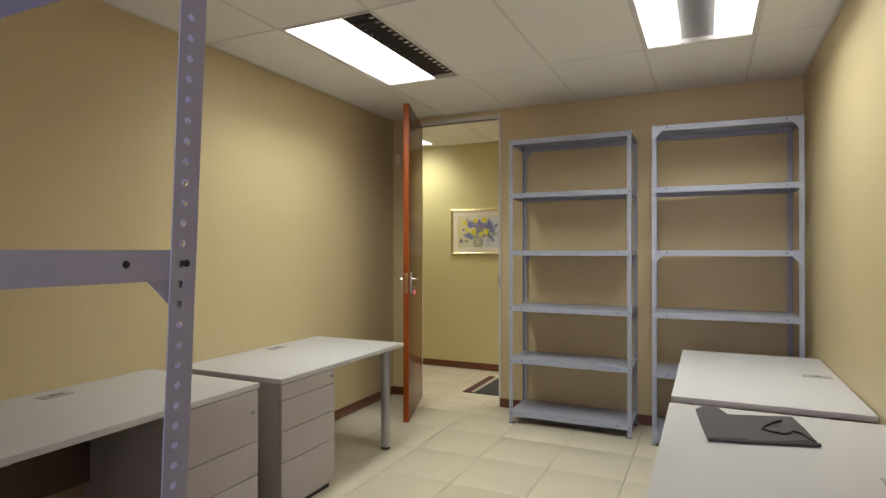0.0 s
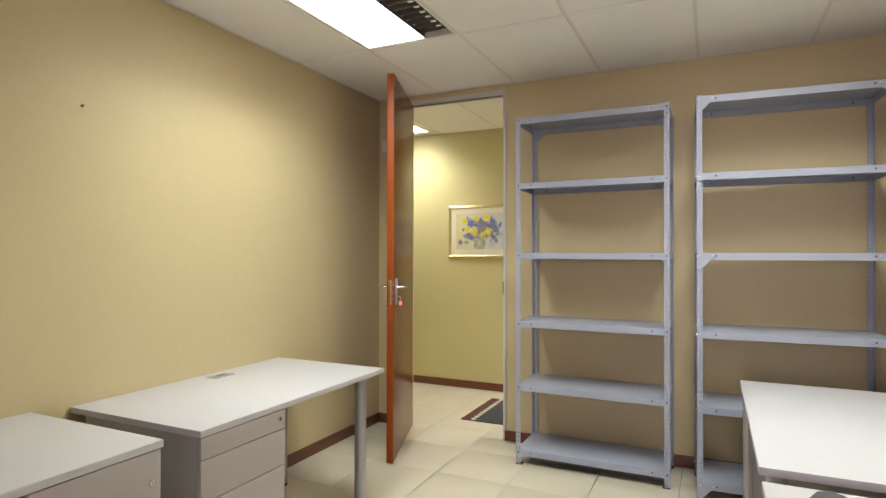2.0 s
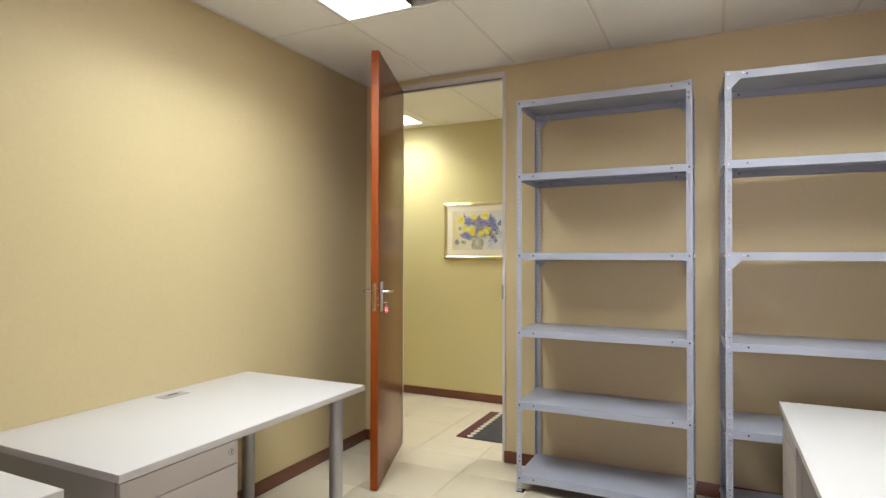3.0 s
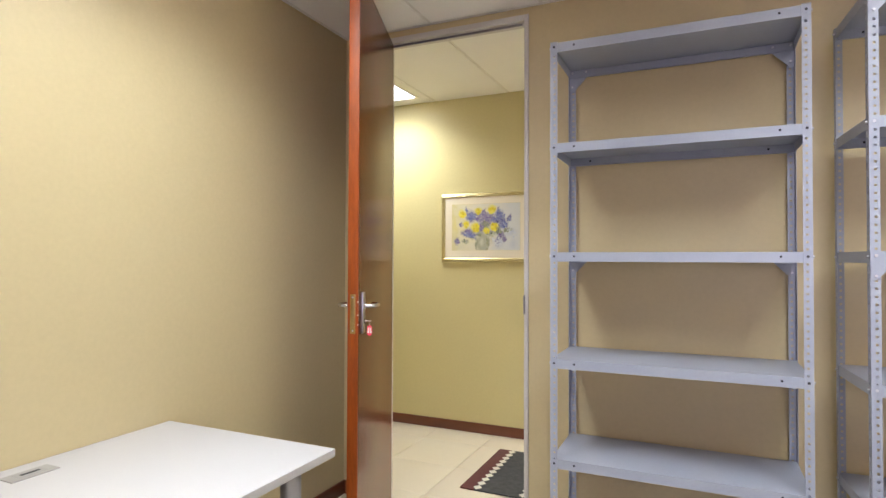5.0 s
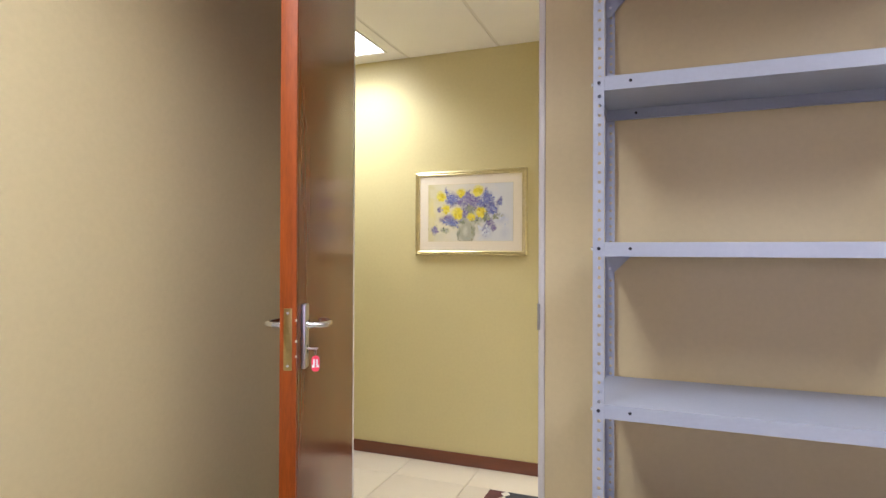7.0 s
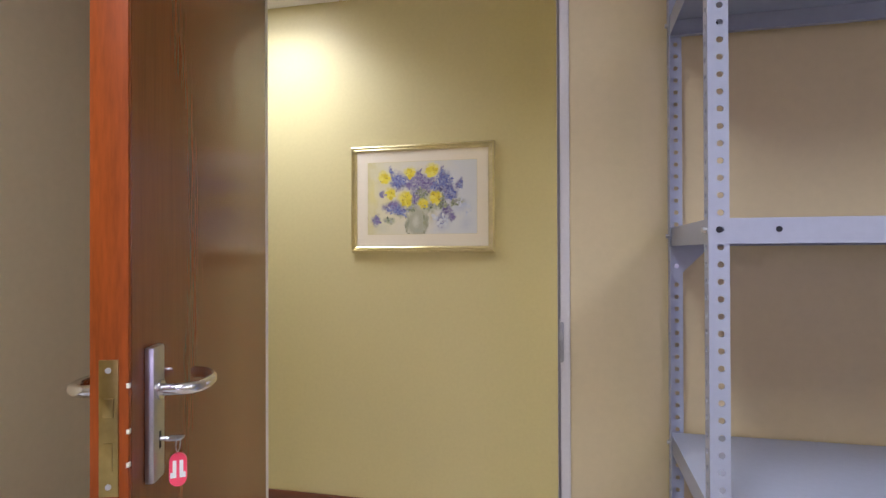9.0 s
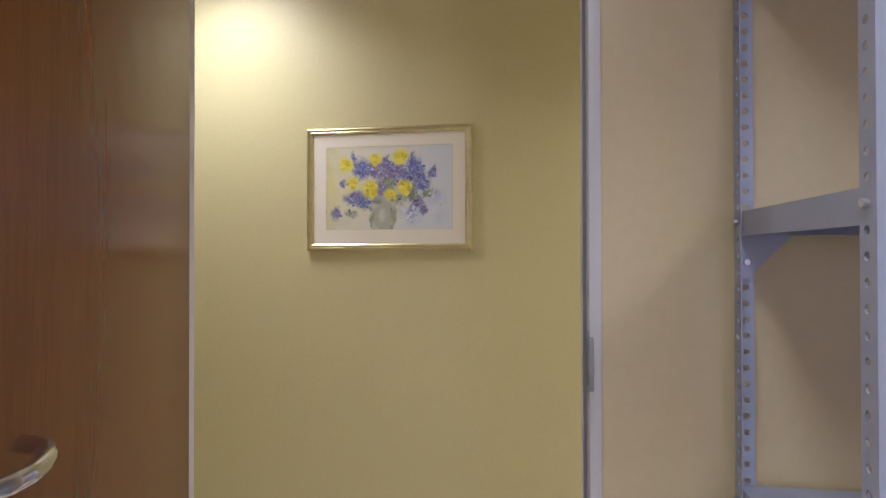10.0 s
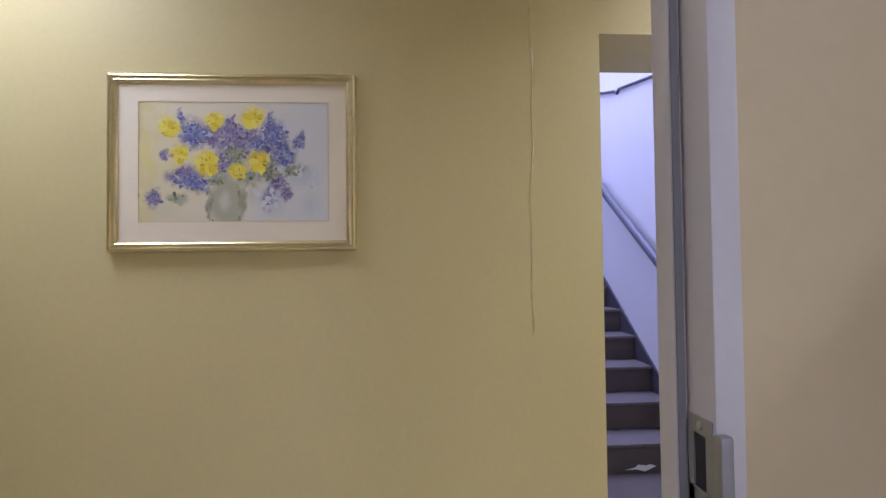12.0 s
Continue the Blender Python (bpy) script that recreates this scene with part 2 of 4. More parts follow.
structure("wall_hall_north", boxed((HALL_W, STAIR_L, HALL_N, STAIR_N, 0, CH + 0.2), (STAIR_R + 0.02, HALL_E, HALL_N, STAIR_N, 0, CH + 0.2),
                                   (STAIR_L, STAIR_R + 0.02, HALL_N, STAIR_N, STAIR_TOP, CH + 0.2)), M_HALL,
          "cream yellow painted corridor wall with a stair opening", "wall")
structure("wall_hall_west", boxed((HALL_W - 0.1, HALL_W, WB, STAIR_N, 0, CH + 0.2)), M_HALL, "cream yellow painted corridor end wall", "wall")
structure("wall_hall_east", boxed((HALL_E, HALL_E + 0.1, WB, STAIR_N, 0, CH + 0.2)), M_HALL, "cream yellow painted corridor end wall", "wall")
structure("floor_base", boxed((WL - 0.12, WR + 0.12, WS - 0.12, WB, -0.12, -0.010), (HALL_W - 0.1, HALL_E + 0.1, WB, HALL_N + 0.01, -0.12, -0.010)),
          M_GROUT, "brown grout bed under the floor tiles", "floor")

# stairwell shell
structure("wall_stair_east", boxed((STAIR_R, STAIR_R + 0.12, STAIR_N, 13.0, -0.1, 5.0)), M_STAIRWALL, "white painted stairwell wall in cool daylight", "wall")
structure("wall_stair_west", boxed((-1.12, -1.0, STAIR_N, 13.0, -0.1, 5.0)), M_STAIRWALL, "white painted stairwell wall", "wall")
structure("wall_stair_north", boxed((-1.12, STAIR_R + 0.12, 13.0, 13.12, -0.1, 5.0)), M_STAIRWALL, "white painted stairwell end wall", "wall")
structure("wall_stair_south", boxed((-1.12, STAIR_R + 0.12, STAIR_N - 0.05, STAIR_N, CH + 0.2, 5.0)), M_STAIRWALL, "white painted stairwell wall", "wall")
structure("floor_stair", boxed((-1.12, STAIR_R + 0.12, HALL_N + 0.01, 8.6, -0.12, 0.0)), M_STEP, "bare grey concrete landing floor", "floor")

# ceilings: boards in a lay-in grid, one mesh each, bars a second
GX = [WL, -1.668, -1.067, -0.466, 0.135, 0.736, WR]
GY = [WS, -0.66, 0.545, 1.75, 2.955, 4.160, WB]
LAMP_CELLS = {(1, 4), (4, 4)}
bm_tiles = bmesh.new()
for i in range(len(GX) - 1):
    for j in range(len(GY) - 1):
        if (i, j) in LAMP_CELLS:
            continue
        dz = random.uniform(-0.0012, 0.0012)
        box(bm_tiles, GX[i] + 0.009, GX[i + 1] - 0.009, GY[j] + 0.009, GY[j + 1] - 0.009, CH + dz, CH + 0.016, 0.0025)
structure("ceiling", bm_tiles, M_CEIL, "off-white mineral ceiling boards in a grid", "ceiling")
bm_bars = bmesh.new()
for x in GX[1:-1]:
    box(bm_bars, x - 0.0118, x + 0.0118, WS, WB, CH + 0.0035, CH + 0.030)
for y in GY[1:-1]:
    for x0, x1 in zip(GX, GX[1:]):
        box(bm_bars, x0 + 0.0118, x1 - 0.0118, y - 0.0118, y + 0.0118, CH + 0.0045, CH + 0.030)
structure("ceiling_bars", bm_bars, M_TBAR, "slim painted ceiling grid bars", "ceiling trim")
structure("ceiling_slab", boxed((WL - 0.12, WR + 0.12, WS - 0.12, WB, CH + 0.2, CH + 0.3), (HALL_W - 0.1, HALL_E + 0.1, WB, STAIR_N - 0.05, CH + 0.2, CH + 0.3)),
          M_GAP, "dark concrete slab above the ceiling", "ceiling")
bm_trim = bmesh.new()
for x0, x1, y0, y1 in ((WL, WR, WB - 0.018, WB), (WL, WL + 0.018, WS, WB - 0.018), (WR - 0.018, WR, WS, WB - 0.018), (WL + 0.018, WR - 0.018, WS, WS + 0.018)):
    box(bm_trim, x0, x1, y0, y1, CH - 0.004, CH - 0.0015)
structure("ceiling_trim", bm_trim, M_TBAR, "slim painted edge trim round the ceiling", "ceiling trim")

HX = [HALL_W, -4.075, -3.474, -2.873, -2.272, -1.671, -1.07, -0.469, -0.100, 0.501, 1.102, HALL_E]
bm_hall = bmesh.new()
for i, (x0, x1) in enumerate(zip(HX, HX[1:])):
    if i in (3, 8):
        box(bm_hall, x1 - 0.084, x1 - 0.009, 5.776, 6.384, CH, CH + 0.016, 0.0025)
        box(bm_hall, x0 + 0.009, x1 - 0.009, WB + WT, 5.775, CH, CH + 0.016, 0.0025)
        box(bm_hall, x0 + 0.009, x1 - 0.009, 6.385, HALL_N, CH, CH + 0.016, 0.0025)
    else:
        box(bm_hall, x0 + 0.009, x1 - 0.009, WB + WT, HALL_N, CH + random.uniform(-0.001, 0.001), CH + 0.016, 0.0025)
structure("ceiling_hall", bm_hall, M_CEIL, "off-white mineral corridor ceiling boards", "ceiling")
bm_hb = bmesh.new()
for x in HX[1:-1]:
    box(bm_hb, x - 0.0118, x + 0.0118, WB + WT, HALL_N, CH + 0.0035, CH + 0.030)
structure("ceiling_bars_hall", bm_hb, M_TBAR, "slim painted ceiling grid bars", "ceiling trim")


structure("ceiling_scuff_trim", sheet(bmesh.new(), [(-1.700, 4.860), (-1.690, 4.930), (-1.672, 5.010), (-1.655, 5.060), (-1.651, 5.058), (-1.666, 5.008), (-1.685, 4.928), (-1.697, 4.859)], CH - 0.0018, CH - 0.0013), M_WHITE, "pale curved scuff left by the door", "scuff")


# skirting boards with a rounded top edge
def skirting(name, x0, x1, y0, y1):
    structure(name, boxed((x0, x1, y0, y1, 0.0, 0.075), bevel=0.004), M_SKIRT, "dark red-brown wooden skirting board", "skirting", 24)


skirting("baseboard_west", WL, WL + 0.014, WS, WB)
skirting("baseboard_east", WR - 0.014, WR, WS, WB)
skirting("baseboard_south", WL + 0.014, WR - 0.014, WS, WS + 0.014)
skirting("baseboard_north_1", WL + 0.014, FR_L, WB - 0.014, WB)
skirting("baseboard_north_2", FR_R, WR - 0.014, WB - 0.014, WB)
skirting("baseboard_hall_1", HALL_W, STAIR_L, HALL_N - 0.014, HALL_N)
skirting("baseboard_hall_2", STAIR_R + 0.02, HALL_E, HALL_N - 0.014, HALL_N)
skirting("baseboard_hall_3", HALL_W, FR_L, WB + WT, WB + WT + 0.014)
skirting("baseboard_hall_4", FR_R, HALL_E, WB + WT, WB + WT + 0.014)

# plaster ridge down the corridor wall
bm_ridge = bmesh.new()
px, rows_r = -0.954, []
for k in range(46):
    z = 2.30 - k * 0.028
    px += random.uniform(-0.0035, 0.0035) + (-0.954 - px) * 0.2
    w = random.choice((0.0005, 0.0008, 0.0010, 0.0016, 0.0045)) * (1.0 if k < 30 else 0.5)
    rows_r.append([bm_ridge.verts.new((px - w, HALL_N - 0.0004, z)), bm_ridge.verts.new((px, HALL_N - 0.0020, z + random.uniform(-0.006, 0.006))), bm_ridge.verts.new((px + w, HALL_N - 0.0004, z))])
for u, v in zip(rows_r, rows_r[1:]):
    bm_ridge.faces.new((u[0], u[1], v[1], v[0])), bm_ridge.faces.new((u[1], u[2], v[2], v[1]))
structure("wall_crack_trim", bm_ridge, M_PLASTER, "thin jagged plaster crack down the wall", "crack")


# ---- door frame and door ----
def door_frame():
    d = thing("door_frame", "grey enamelled pressed-steel door frame", "door frame", kind="structure")
    y0, y1 = WB - 0.012, WB + WT + 0.005
    reb = WB + 0.027
    for name, s, edge in (("jamb", 1, STOP_R), ("jamb", -1, STOP_L)):
        bm = bmesh.new()
        a, b = edge + s * 0.008, edge + s * 0.029
        box(bm, min(a, b), max(a, b), y0, reb, 0, FR_T + 0.012, 0.0025)
        a = edge
        box(bm, min(a, b), max(a, b), reb, y1, 0, FR_T + 0.012, 0.0025)
        part(name, bm, M_FRAME, d)
        bm = boxed((min(edge + s * 0.001, edge + s * 0.007), max(edge + s * 0.001, edge + s * 0.007), reb - 0.0018, reb - 0.0005, 0, HEAD + 0.01), bevel=0.001)
        part("seal", bm, M_RUBBER, d, "grey rubber door seal")
    bm = boxed((STOP_L - 0.007, STOP_R + 0.007, y0 + 0.001, reb, HEAD + 0.013, FR_T + 0.012), bevel=0.002)
    box(bm, STOP_L + 0.001, STOP_R - 0.001, reb + 0.001, y1 - 0.001, HEAD, FR_T + 0.012, 0.002)
    part("head", bm, M_FRAME, d)
    part("seal", boxed((STOP_L + 0.012, STOP_R - 0.012, reb - 0.005, reb - 0.0005, HEAD + 0.002, HEAD + 0.012), bevel=0.001), M_RUBBER, d, "grey rubber door seal")
    # strike plate with two slots and a curled lip
    x = STOP_R + 0.0065
    bm = bmesh.new()
    for z0, z1 in ((1.045, 1.056), (1.084, 1.098), (1.136, 1.148)):
        box(bm, x, x + 0.002, WB - 0.008, WB + 0.022, z0, z1)
    box(bm, x, x + 0.002, WB - 0.008, WB - 0.001, 1.056, 1.136)
    box(bm, x, x + 0.002, WB + 0.015, WB + 0.022, 1.056, 1.136)
    box(bm, x, x + 0.0018, WB - 0.0125, WB - 0.0081, 1.056, 1.139)
    box(bm, x - 0.001, x + 0.008, WB - 0.022, WB - 0.0125, 1.052, 1.142, 0.002)
    plate = part("strike_plate", bm, M_STRIKE, d, "scratched steel strike plate with two slots")
    part("slot", boxed((x + 0.0012, x + 0.0016, WB - 0.001, WB + 0.015, 1.056, 1.084)), M_HOLE, plate)
    part("slot", boxed((x + 0.0012, x + 0.0016, WB - 0.001, WB + 0.015, 1.098, 1.136)), M_HOLE, plate)
    for z in (1.050, 1.142):
        part("screw", rod(bmesh.new(), (x - 0.001, WB + 0.006, z), (x + 0.001, WB + 0.006, z), 0.003, 12), M_BOLT, plate)
    return d


door_frame()

HINGE = Vector((-1.922, WB + 0.002, 0))
FREE = Vector((-1.650, 4.398, 0))
LEAF, LEAF_T, LEAF_H = (FREE - HINGE).length, 0.044, 2.500
ANGLE = math.degrees(math.atan2(FREE.y - HINGE.y, FREE.x - HINGE.x))


def lever(bm, side):
    """A curved lever that starts off the plate and bends back towards the leaf."""
    y = side * 0.020
    shape = ((0, 0), (0, 0.020), (0, 0.034), (-0.006, 0.045), (-0.018, 0.053), (-0.036, 0.057), (-0.056, 0.056), (-0.076, 0.051), (-0.094, 0.042), (-0.106, 0.030), (-0.112, 0.016))
    pts = []
    for (xa, ya), (xb, yb) in zip(shape, shape[1:]):
        for u in (0, 0.34, 0.67):
            pts.append((xa + (xb - xa) * u, y + side * (ya + (yb - ya) * u), 0))
    pts.append((-0.112, y + side * 0.016, 0))
    return tube(bm, pts, 0.0078, 14)


def door():
    # local x runs from the hinge to the free edge, local y across the thickness
    d = thing("door_1", "open mahogany door with orange hardwood edge and lever handles", "door", pose(HINGE.x, HINGE.y, 0, 0, 0, ANGLE), kind="structure")
    h = LEAF_T / 2
    part("leaf", boxed((0.004, LEAF - 0.008, -h, h, 0.008, LEAF_H), bevel=0.0015), M_DOOR, d)
    part("edge_band", boxed((LEAF - 0.008, LEAF, -h + 0.0004, h - 0.0004, 0.008, LEAF_H - 0.0005), bevel=0.001), M_LIPPING, d, "orange-red varnished edge lipping")
    zc, xc = 1.095, LEAF - 0.060
    face = part("lock_faceplate", boxed((LEAF - 0.0005, LEAF + 0.002, -0.011, 0.011, 1.015, 1.175), bevel=0.0008), M_BRASS, d, "worn brass lock faceplate")
    part("latch_bolt", boxed((LEAF + 0.002, LEAF + 0.0034, -0.006, 0.006, 1.108, 1.130), bevel=0.0005), M_BRASS, face)
    part("dead_bolt", boxed((LEAF + 0.0018, LEAF + 0.003, -0.005, 0.005, 1.045, 1.078), bevel=0.0005), M_BRASS, face)
    for z in (1.051, 1.090, 1.144):
        part("chip", boxed((LEAF - 0.005, LEAF + 0.0008, h - 0.003, h + 0.0006, z - 0.003, z + 0.003), bevel=0.0008), M_MOUNT, d, "pale chip in the varnished edge")
    for z in (1.027, 1.163):
        part("screw", rod(bmesh.new(), (LEAF + 0.001, 0, z), (LEAF + 0.003, 0, z), 0.0035, 12), M_BOLT, face)
    for side in (1, -1):
        y0, y1 = sorted((side * h, side * (h + 0.013)))
        bm = boxed((xc - 0.019, xc + 0.019, y0, y1, 1.010, 1.182), bevel=0.005)
        plate = part("handle_plate", bm, M_PLATE, d, "brushed steel handle backplate")
        bm = lever(bmesh.new(), side)
        bmesh.ops.translate(bm, verts=bm.verts, vec=(xc, side * 0.006, 1.125))
        part("lever", bm, M_CHROME, plate, "polished chrome curved lever", 60)
        part("collar", rod(bmesh.new(), (xc, side * (h + 0.008), 1.125), (xc, side * (h + 0.016), 1.125), 0.013, 20), M_CHROME, plate)
        part("keyhole", boxed((xc - 0.003, xc + 0.003, min(side * (h + 0.0118), side * (h + 0.0134)), max(side * (h + 0.0118), side * (h + 0.0134)), 1.050, 1.072)), M_HOLE, plate)
    for z in (0.22, 1.25, 2.28):
        part("hinge", rod(bmesh.new(), (0.0, -h - 0.005, z - 0.05), (0.0, -h - 0.005, z + 0.05), 0.006, 12), M_BRASS, d)
    return d


door_ob = door()


def key():
    base = pose(HINGE.x, HINGE.y, 0, 0, 0, ANGLE) @ pose(LEAF - 0.060, LEAF_T / 2 + 0.009, 1.062)
    k = thing("key", "steel key in the door lock with a pink number tag", "key", base)
    part("shank", rod(bmesh.new(), (0, -0.004, 0), (0, 0.015, 0), 0.0028, 10), M_BOLT, k)
    part("bow", boxed((-0.009, 0.009, 0.014, 0.032, -0.0012, 0.0012), bevel=0.0008), M_BOLT, k)
    ring = [(0.008 * math.cos(a), 0.026, -0.008 + 0.009 * math.sin(a)) for a in np.linspace(0, 6.1, 18)]
    part("ring", tube(bmesh.new(), ring, 0.0008, 6), M_BOLT, k)
    out = []
    for a in np.linspace(0, math.pi, 9):
        out.append((0.0105 * math.cos(a), 0.0105 * math.sin(a) + 0.011))
    for a in np.linspace(math.pi, 2 * math.pi, 9):
        out.append((0.0105 * math.cos(a), 0.0105 * math.sin(a) - 0.011))
    turn = pose(0, 0.026, -0.040, 90, 0, 105)
    tag = part("tag", sheet(bmesh.new(), out, -0.002, 0.002, turn), M_PINK, k, "bright pink plastic key tag")
    for s in (1, -1):
        bm = bmesh.new()
        for x0, x1, y0, y1 in ((0.0018, 0.0062, -0.004, 0.012), (0.0018, 0.0090, -0.010, -0.003)):
            a, b = sorted((s * x0, s * x1))
            for z0, z1 in ((0.0020, 0.0026), (-0.0026, -0.0020)):
                sheet(bm, [(a, y0), (b, y0), (b, y1), (a, y1)], z0, z1, turn)
        part("tag_label", bm, M_WHITE, tag, "white paper inlay")


key()

# small alarm contact box behind the door
part("cover", boxed((-2.162, -2.112, WB - 0.030, WB, 2.150, 2.245), bevel=0.004), M_BOX,
     thing("alarm_sensor", "small ivory plastic sensor box on the wall", "sensor"))


# ---- lamps ----
def lamp_fixture(x0, x1, y0, y1, bays, group):
    """A recessed fixture in the ceiling grid; bays: (share from, share to, lit)."""
    m = pose((x0 + x1) / 2, (y0 + y1) / 2, CH)
    w, l = (x1 - x0) / 2, (y1 - y0) / 2
    f = thing("ceiling_light", "recessed fluorescent ceiling light with louvres, lit", "light fixture", m, group)
    part("frame", boxed((-w, -w + 0.012, -l, l, -0.003, 0.07), (w - 0.012, w, -l, l, -0.003, 0.07), (-w + 0.012, w - 0.012, -l, -l + 0.012, -0.003, 0.07),
                        (-w + 0.012, w - 0.012, l - 0.012, l, -0.003, 0.07), bevel=0.001), M_TBAR, f)
    part("housing", boxed((-w, w, -l, l, 0.072, 0.084)), M_GAP, f)
    iw = w - 0.013
    for a, b, lit in bays:
        u0, u1 = -iw + 2 * iw * a, -iw + 2 * iw * b
        if lit:
            part("diffuser", boxed((u0 + 0.001, u1 - 0.001, -l + 0.013, l - 0.013, 0.004, 0.050), bevel=0.003), M_TUBE, f, "glowing white lamp diffuser")
            if 0.5 < b < 1:
                for k in range(1, 18):
                    y = -l + 0.013 + (2 * l - 0.026) * k / 18
                    part("louvre_clip_glint", boxed((u1 - 0.052, u1 - 0.034, y - 0.004, y + 0.004, 0.0005, 0.0035), bevel=0.001), M_LOUVRE, f, "grey metal louvre clip")
        else:
            lo = M_LOUVRE if lit is None else M_LOUVRE_DARK
            part("reflector", boxed((u0 + 0.002, u1 - 0.002, -l + 0.013, l - 0.013, 0.058, 0.064)), lo, f)
            for ra in ((u0, u0 + 0.002), (u1 - 0.002, u1)):
                part("louvre_rail", boxed((ra[0], ra[1], -l + 0.013, l - 0.013, 0.001, 0.006 if lit is None else 0.056)), lo, f)
            n = 18
            for k in range(1, n):
                y = -l + 0.013 + (2 * l - 0.026) * k / n
                bm = bmesh.new()
                sheet(bm, [(u0 + 0.003, y - 0.001), (u1 - 0.003, y - 0.001), (u1 - 0.003, y + 0.001), (u0 + 0.003, y + 0.001)], 0.004, 0.032)
                part("louvre_blade", bm, lo, f)
                # two rows of small chips stand in for lamp reflections between the blades
                if lit is False:
                    part("louvre_clip_glint", boxed((u1 - 0.040, u1 - 0.012, y - 0.008, y + 0.008, -0.0015, 0.0025), bevel=0.001), M_GLINT, f, "pale chip standing in for a glint on the louvre")
                    part("louvre_clip_glint", boxed((u0 + 0.030, u0 + 0.040, y - 0.005, y + 0.005, 0.0005, 0.0035), bevel=0.001), M_LOUVRE, f)
    return f


lamp_fixture(-1.655, -1.079, 2.968, 4.147, ((0, 0.68, True), (0.68, 1, False)), "room ceiling lights")
lamp_fixture(0.148, 0.724, 2.968, 4.147, ((0, 0.335, True), (0.335, 0.655, None), (0.655, 1, True)), "room ceiling lights")
lamp_fixture(-2.862, -2.358, 5.785, 6.375, ((0, 1, True),), "corridor ceiling lights")
lamp_fixture(-0.089, 0.415, 5.785, 6.375, ((0, 1, True),), "corridor ceiling lights")


# ---- shelving racks ----
POST_H, FL, PITCH = 2.216, 0.029, 0.0257


def post_mesh(FL=FL):
    """A slotted angle: two flanges with a row of real holes, 2 mm thick."""
    verts, faces = [], []
    n = int(POST_H / PITCH)
    t = 0.002

    def add(p):
        verts.append(p)
        return len(verts) - 1

    for turn in (0, 1):
        def at(u, dpt, z):
            return (u, dpt, z) if turn == 0 else (dpt, u, z)
        for k in range(n):
            z0, z1 = k * PITCH + 0.008 if k else 0.0, (k + 1) * PITCH + 0.008 if k < n - 1 else POST_H
            zc, uc, r = k * PITCH + 0.008 + PITCH / 2, FL * 0.58, 0.0050
            rings = []
            for dpt in (0.0, t):
                c = [add(at(u, dpt, z)) for u, z in ((0, z0), (FL, z0), (FL, z1), (0, z1))]
                hole = [add(at(uc + r * math.cos(math.radians(225 + 45 * q)), dpt, zc + r * math.sin(math.radians(225 + 45 * q)))) for q in range(8)]
                rings.append((c, hole))
                for s in range(4):
                    faces.append((c[s], c[(s + 1) % 4], hole[(2 * s + 2) % 8], hole[(2 * s + 1) % 8], hole[2 * s]))
            (c0, h0), (c1, h1) = rings
            for q in range(8):
                faces.append((h0[q], h0[(q + 1) % 8], h1[(q + 1) % 8], h1[q]))
            faces.append((c0[1], c0[2], c1[2], c1[1]))
            if k == 0:
                faces.append((c0[0], c0[1], c1[1], c1[0]))
            if k == n - 1:
                faces.append((c0[2], c0[3], c1[3], c1[2]))
    me = bpy.data.meshes.new("post")
    me.from_pydata(verts, [], faces)
    bm = bmesh.new()
    bm.from_mesh(me)
    bmesh.ops.remove_doubles(bm, verts=bm.verts, dist=0.00005)
    bmesh.ops.recalc_face_normals(bm, faces=bm.faces)
    bm.to_mesh(me)
    bm.free()
    me.materials.append(M_RACK)
    return me


POST, WIDE_POST = post_mesh(), post_mesh(0.038)


def tray(x0, x1, y0, y1, zb, zt):
    """A folded shelf: a top sheet with turned-down lips and a return along the front and back."""
    bm = bmesh.new()
    ring = []
    for z in (zt, zb):
        ring.append([bm.verts.new((x, y, z)) for x, y in ((x0, y0), (x1, y0), (x1, y1), (x0, y1))])
    bm.faces.new(ring[0])
    for i in range(4):
        j = (i + 1) % 4
        bm.faces.new((ring[1][i], ring[1][j], ring[0][j], ring[0][i]))
    for i, j, dy in ((0, 1, 0.013), (2, 3, -0.013)):
        a, b = ring[1][i], ring[1][j]
        c, d = bm.verts.new(b.co + Vector((0, dy, 0))), bm.verts.new(a.co + Vector((0, dy, 0)))
        bm.faces.new((b, a, d, c))
    bmesh.ops.recalc_face_normals(bm, faces=bm.faces)
    bmesh.ops.solidify(bm, geom=list(bm.faces), thickness=0.0014)
    return bm


def gusset(bm, x, z, s, y0, y1, size=0.075):
    """A corner plate under a lip: s points away from the post."""
    pts = [(x, z), (x + s * size, z), (x + s * size, z - 0.012), (x + s * 0.014, z - size), (x, z - size)]
    lo = [bm.verts.new((a, y0, b)) for a, b in pts]
    hi = [bm.verts.new((a, y1, b)) for a, b in pts]
    bm.faces.new(lo), bm.faces.new(hi[::-1])
    for i in range(5):
        j = (i + 1) % 5
        bm.faces.new((lo[i], lo[j], hi[j], hi[i]))


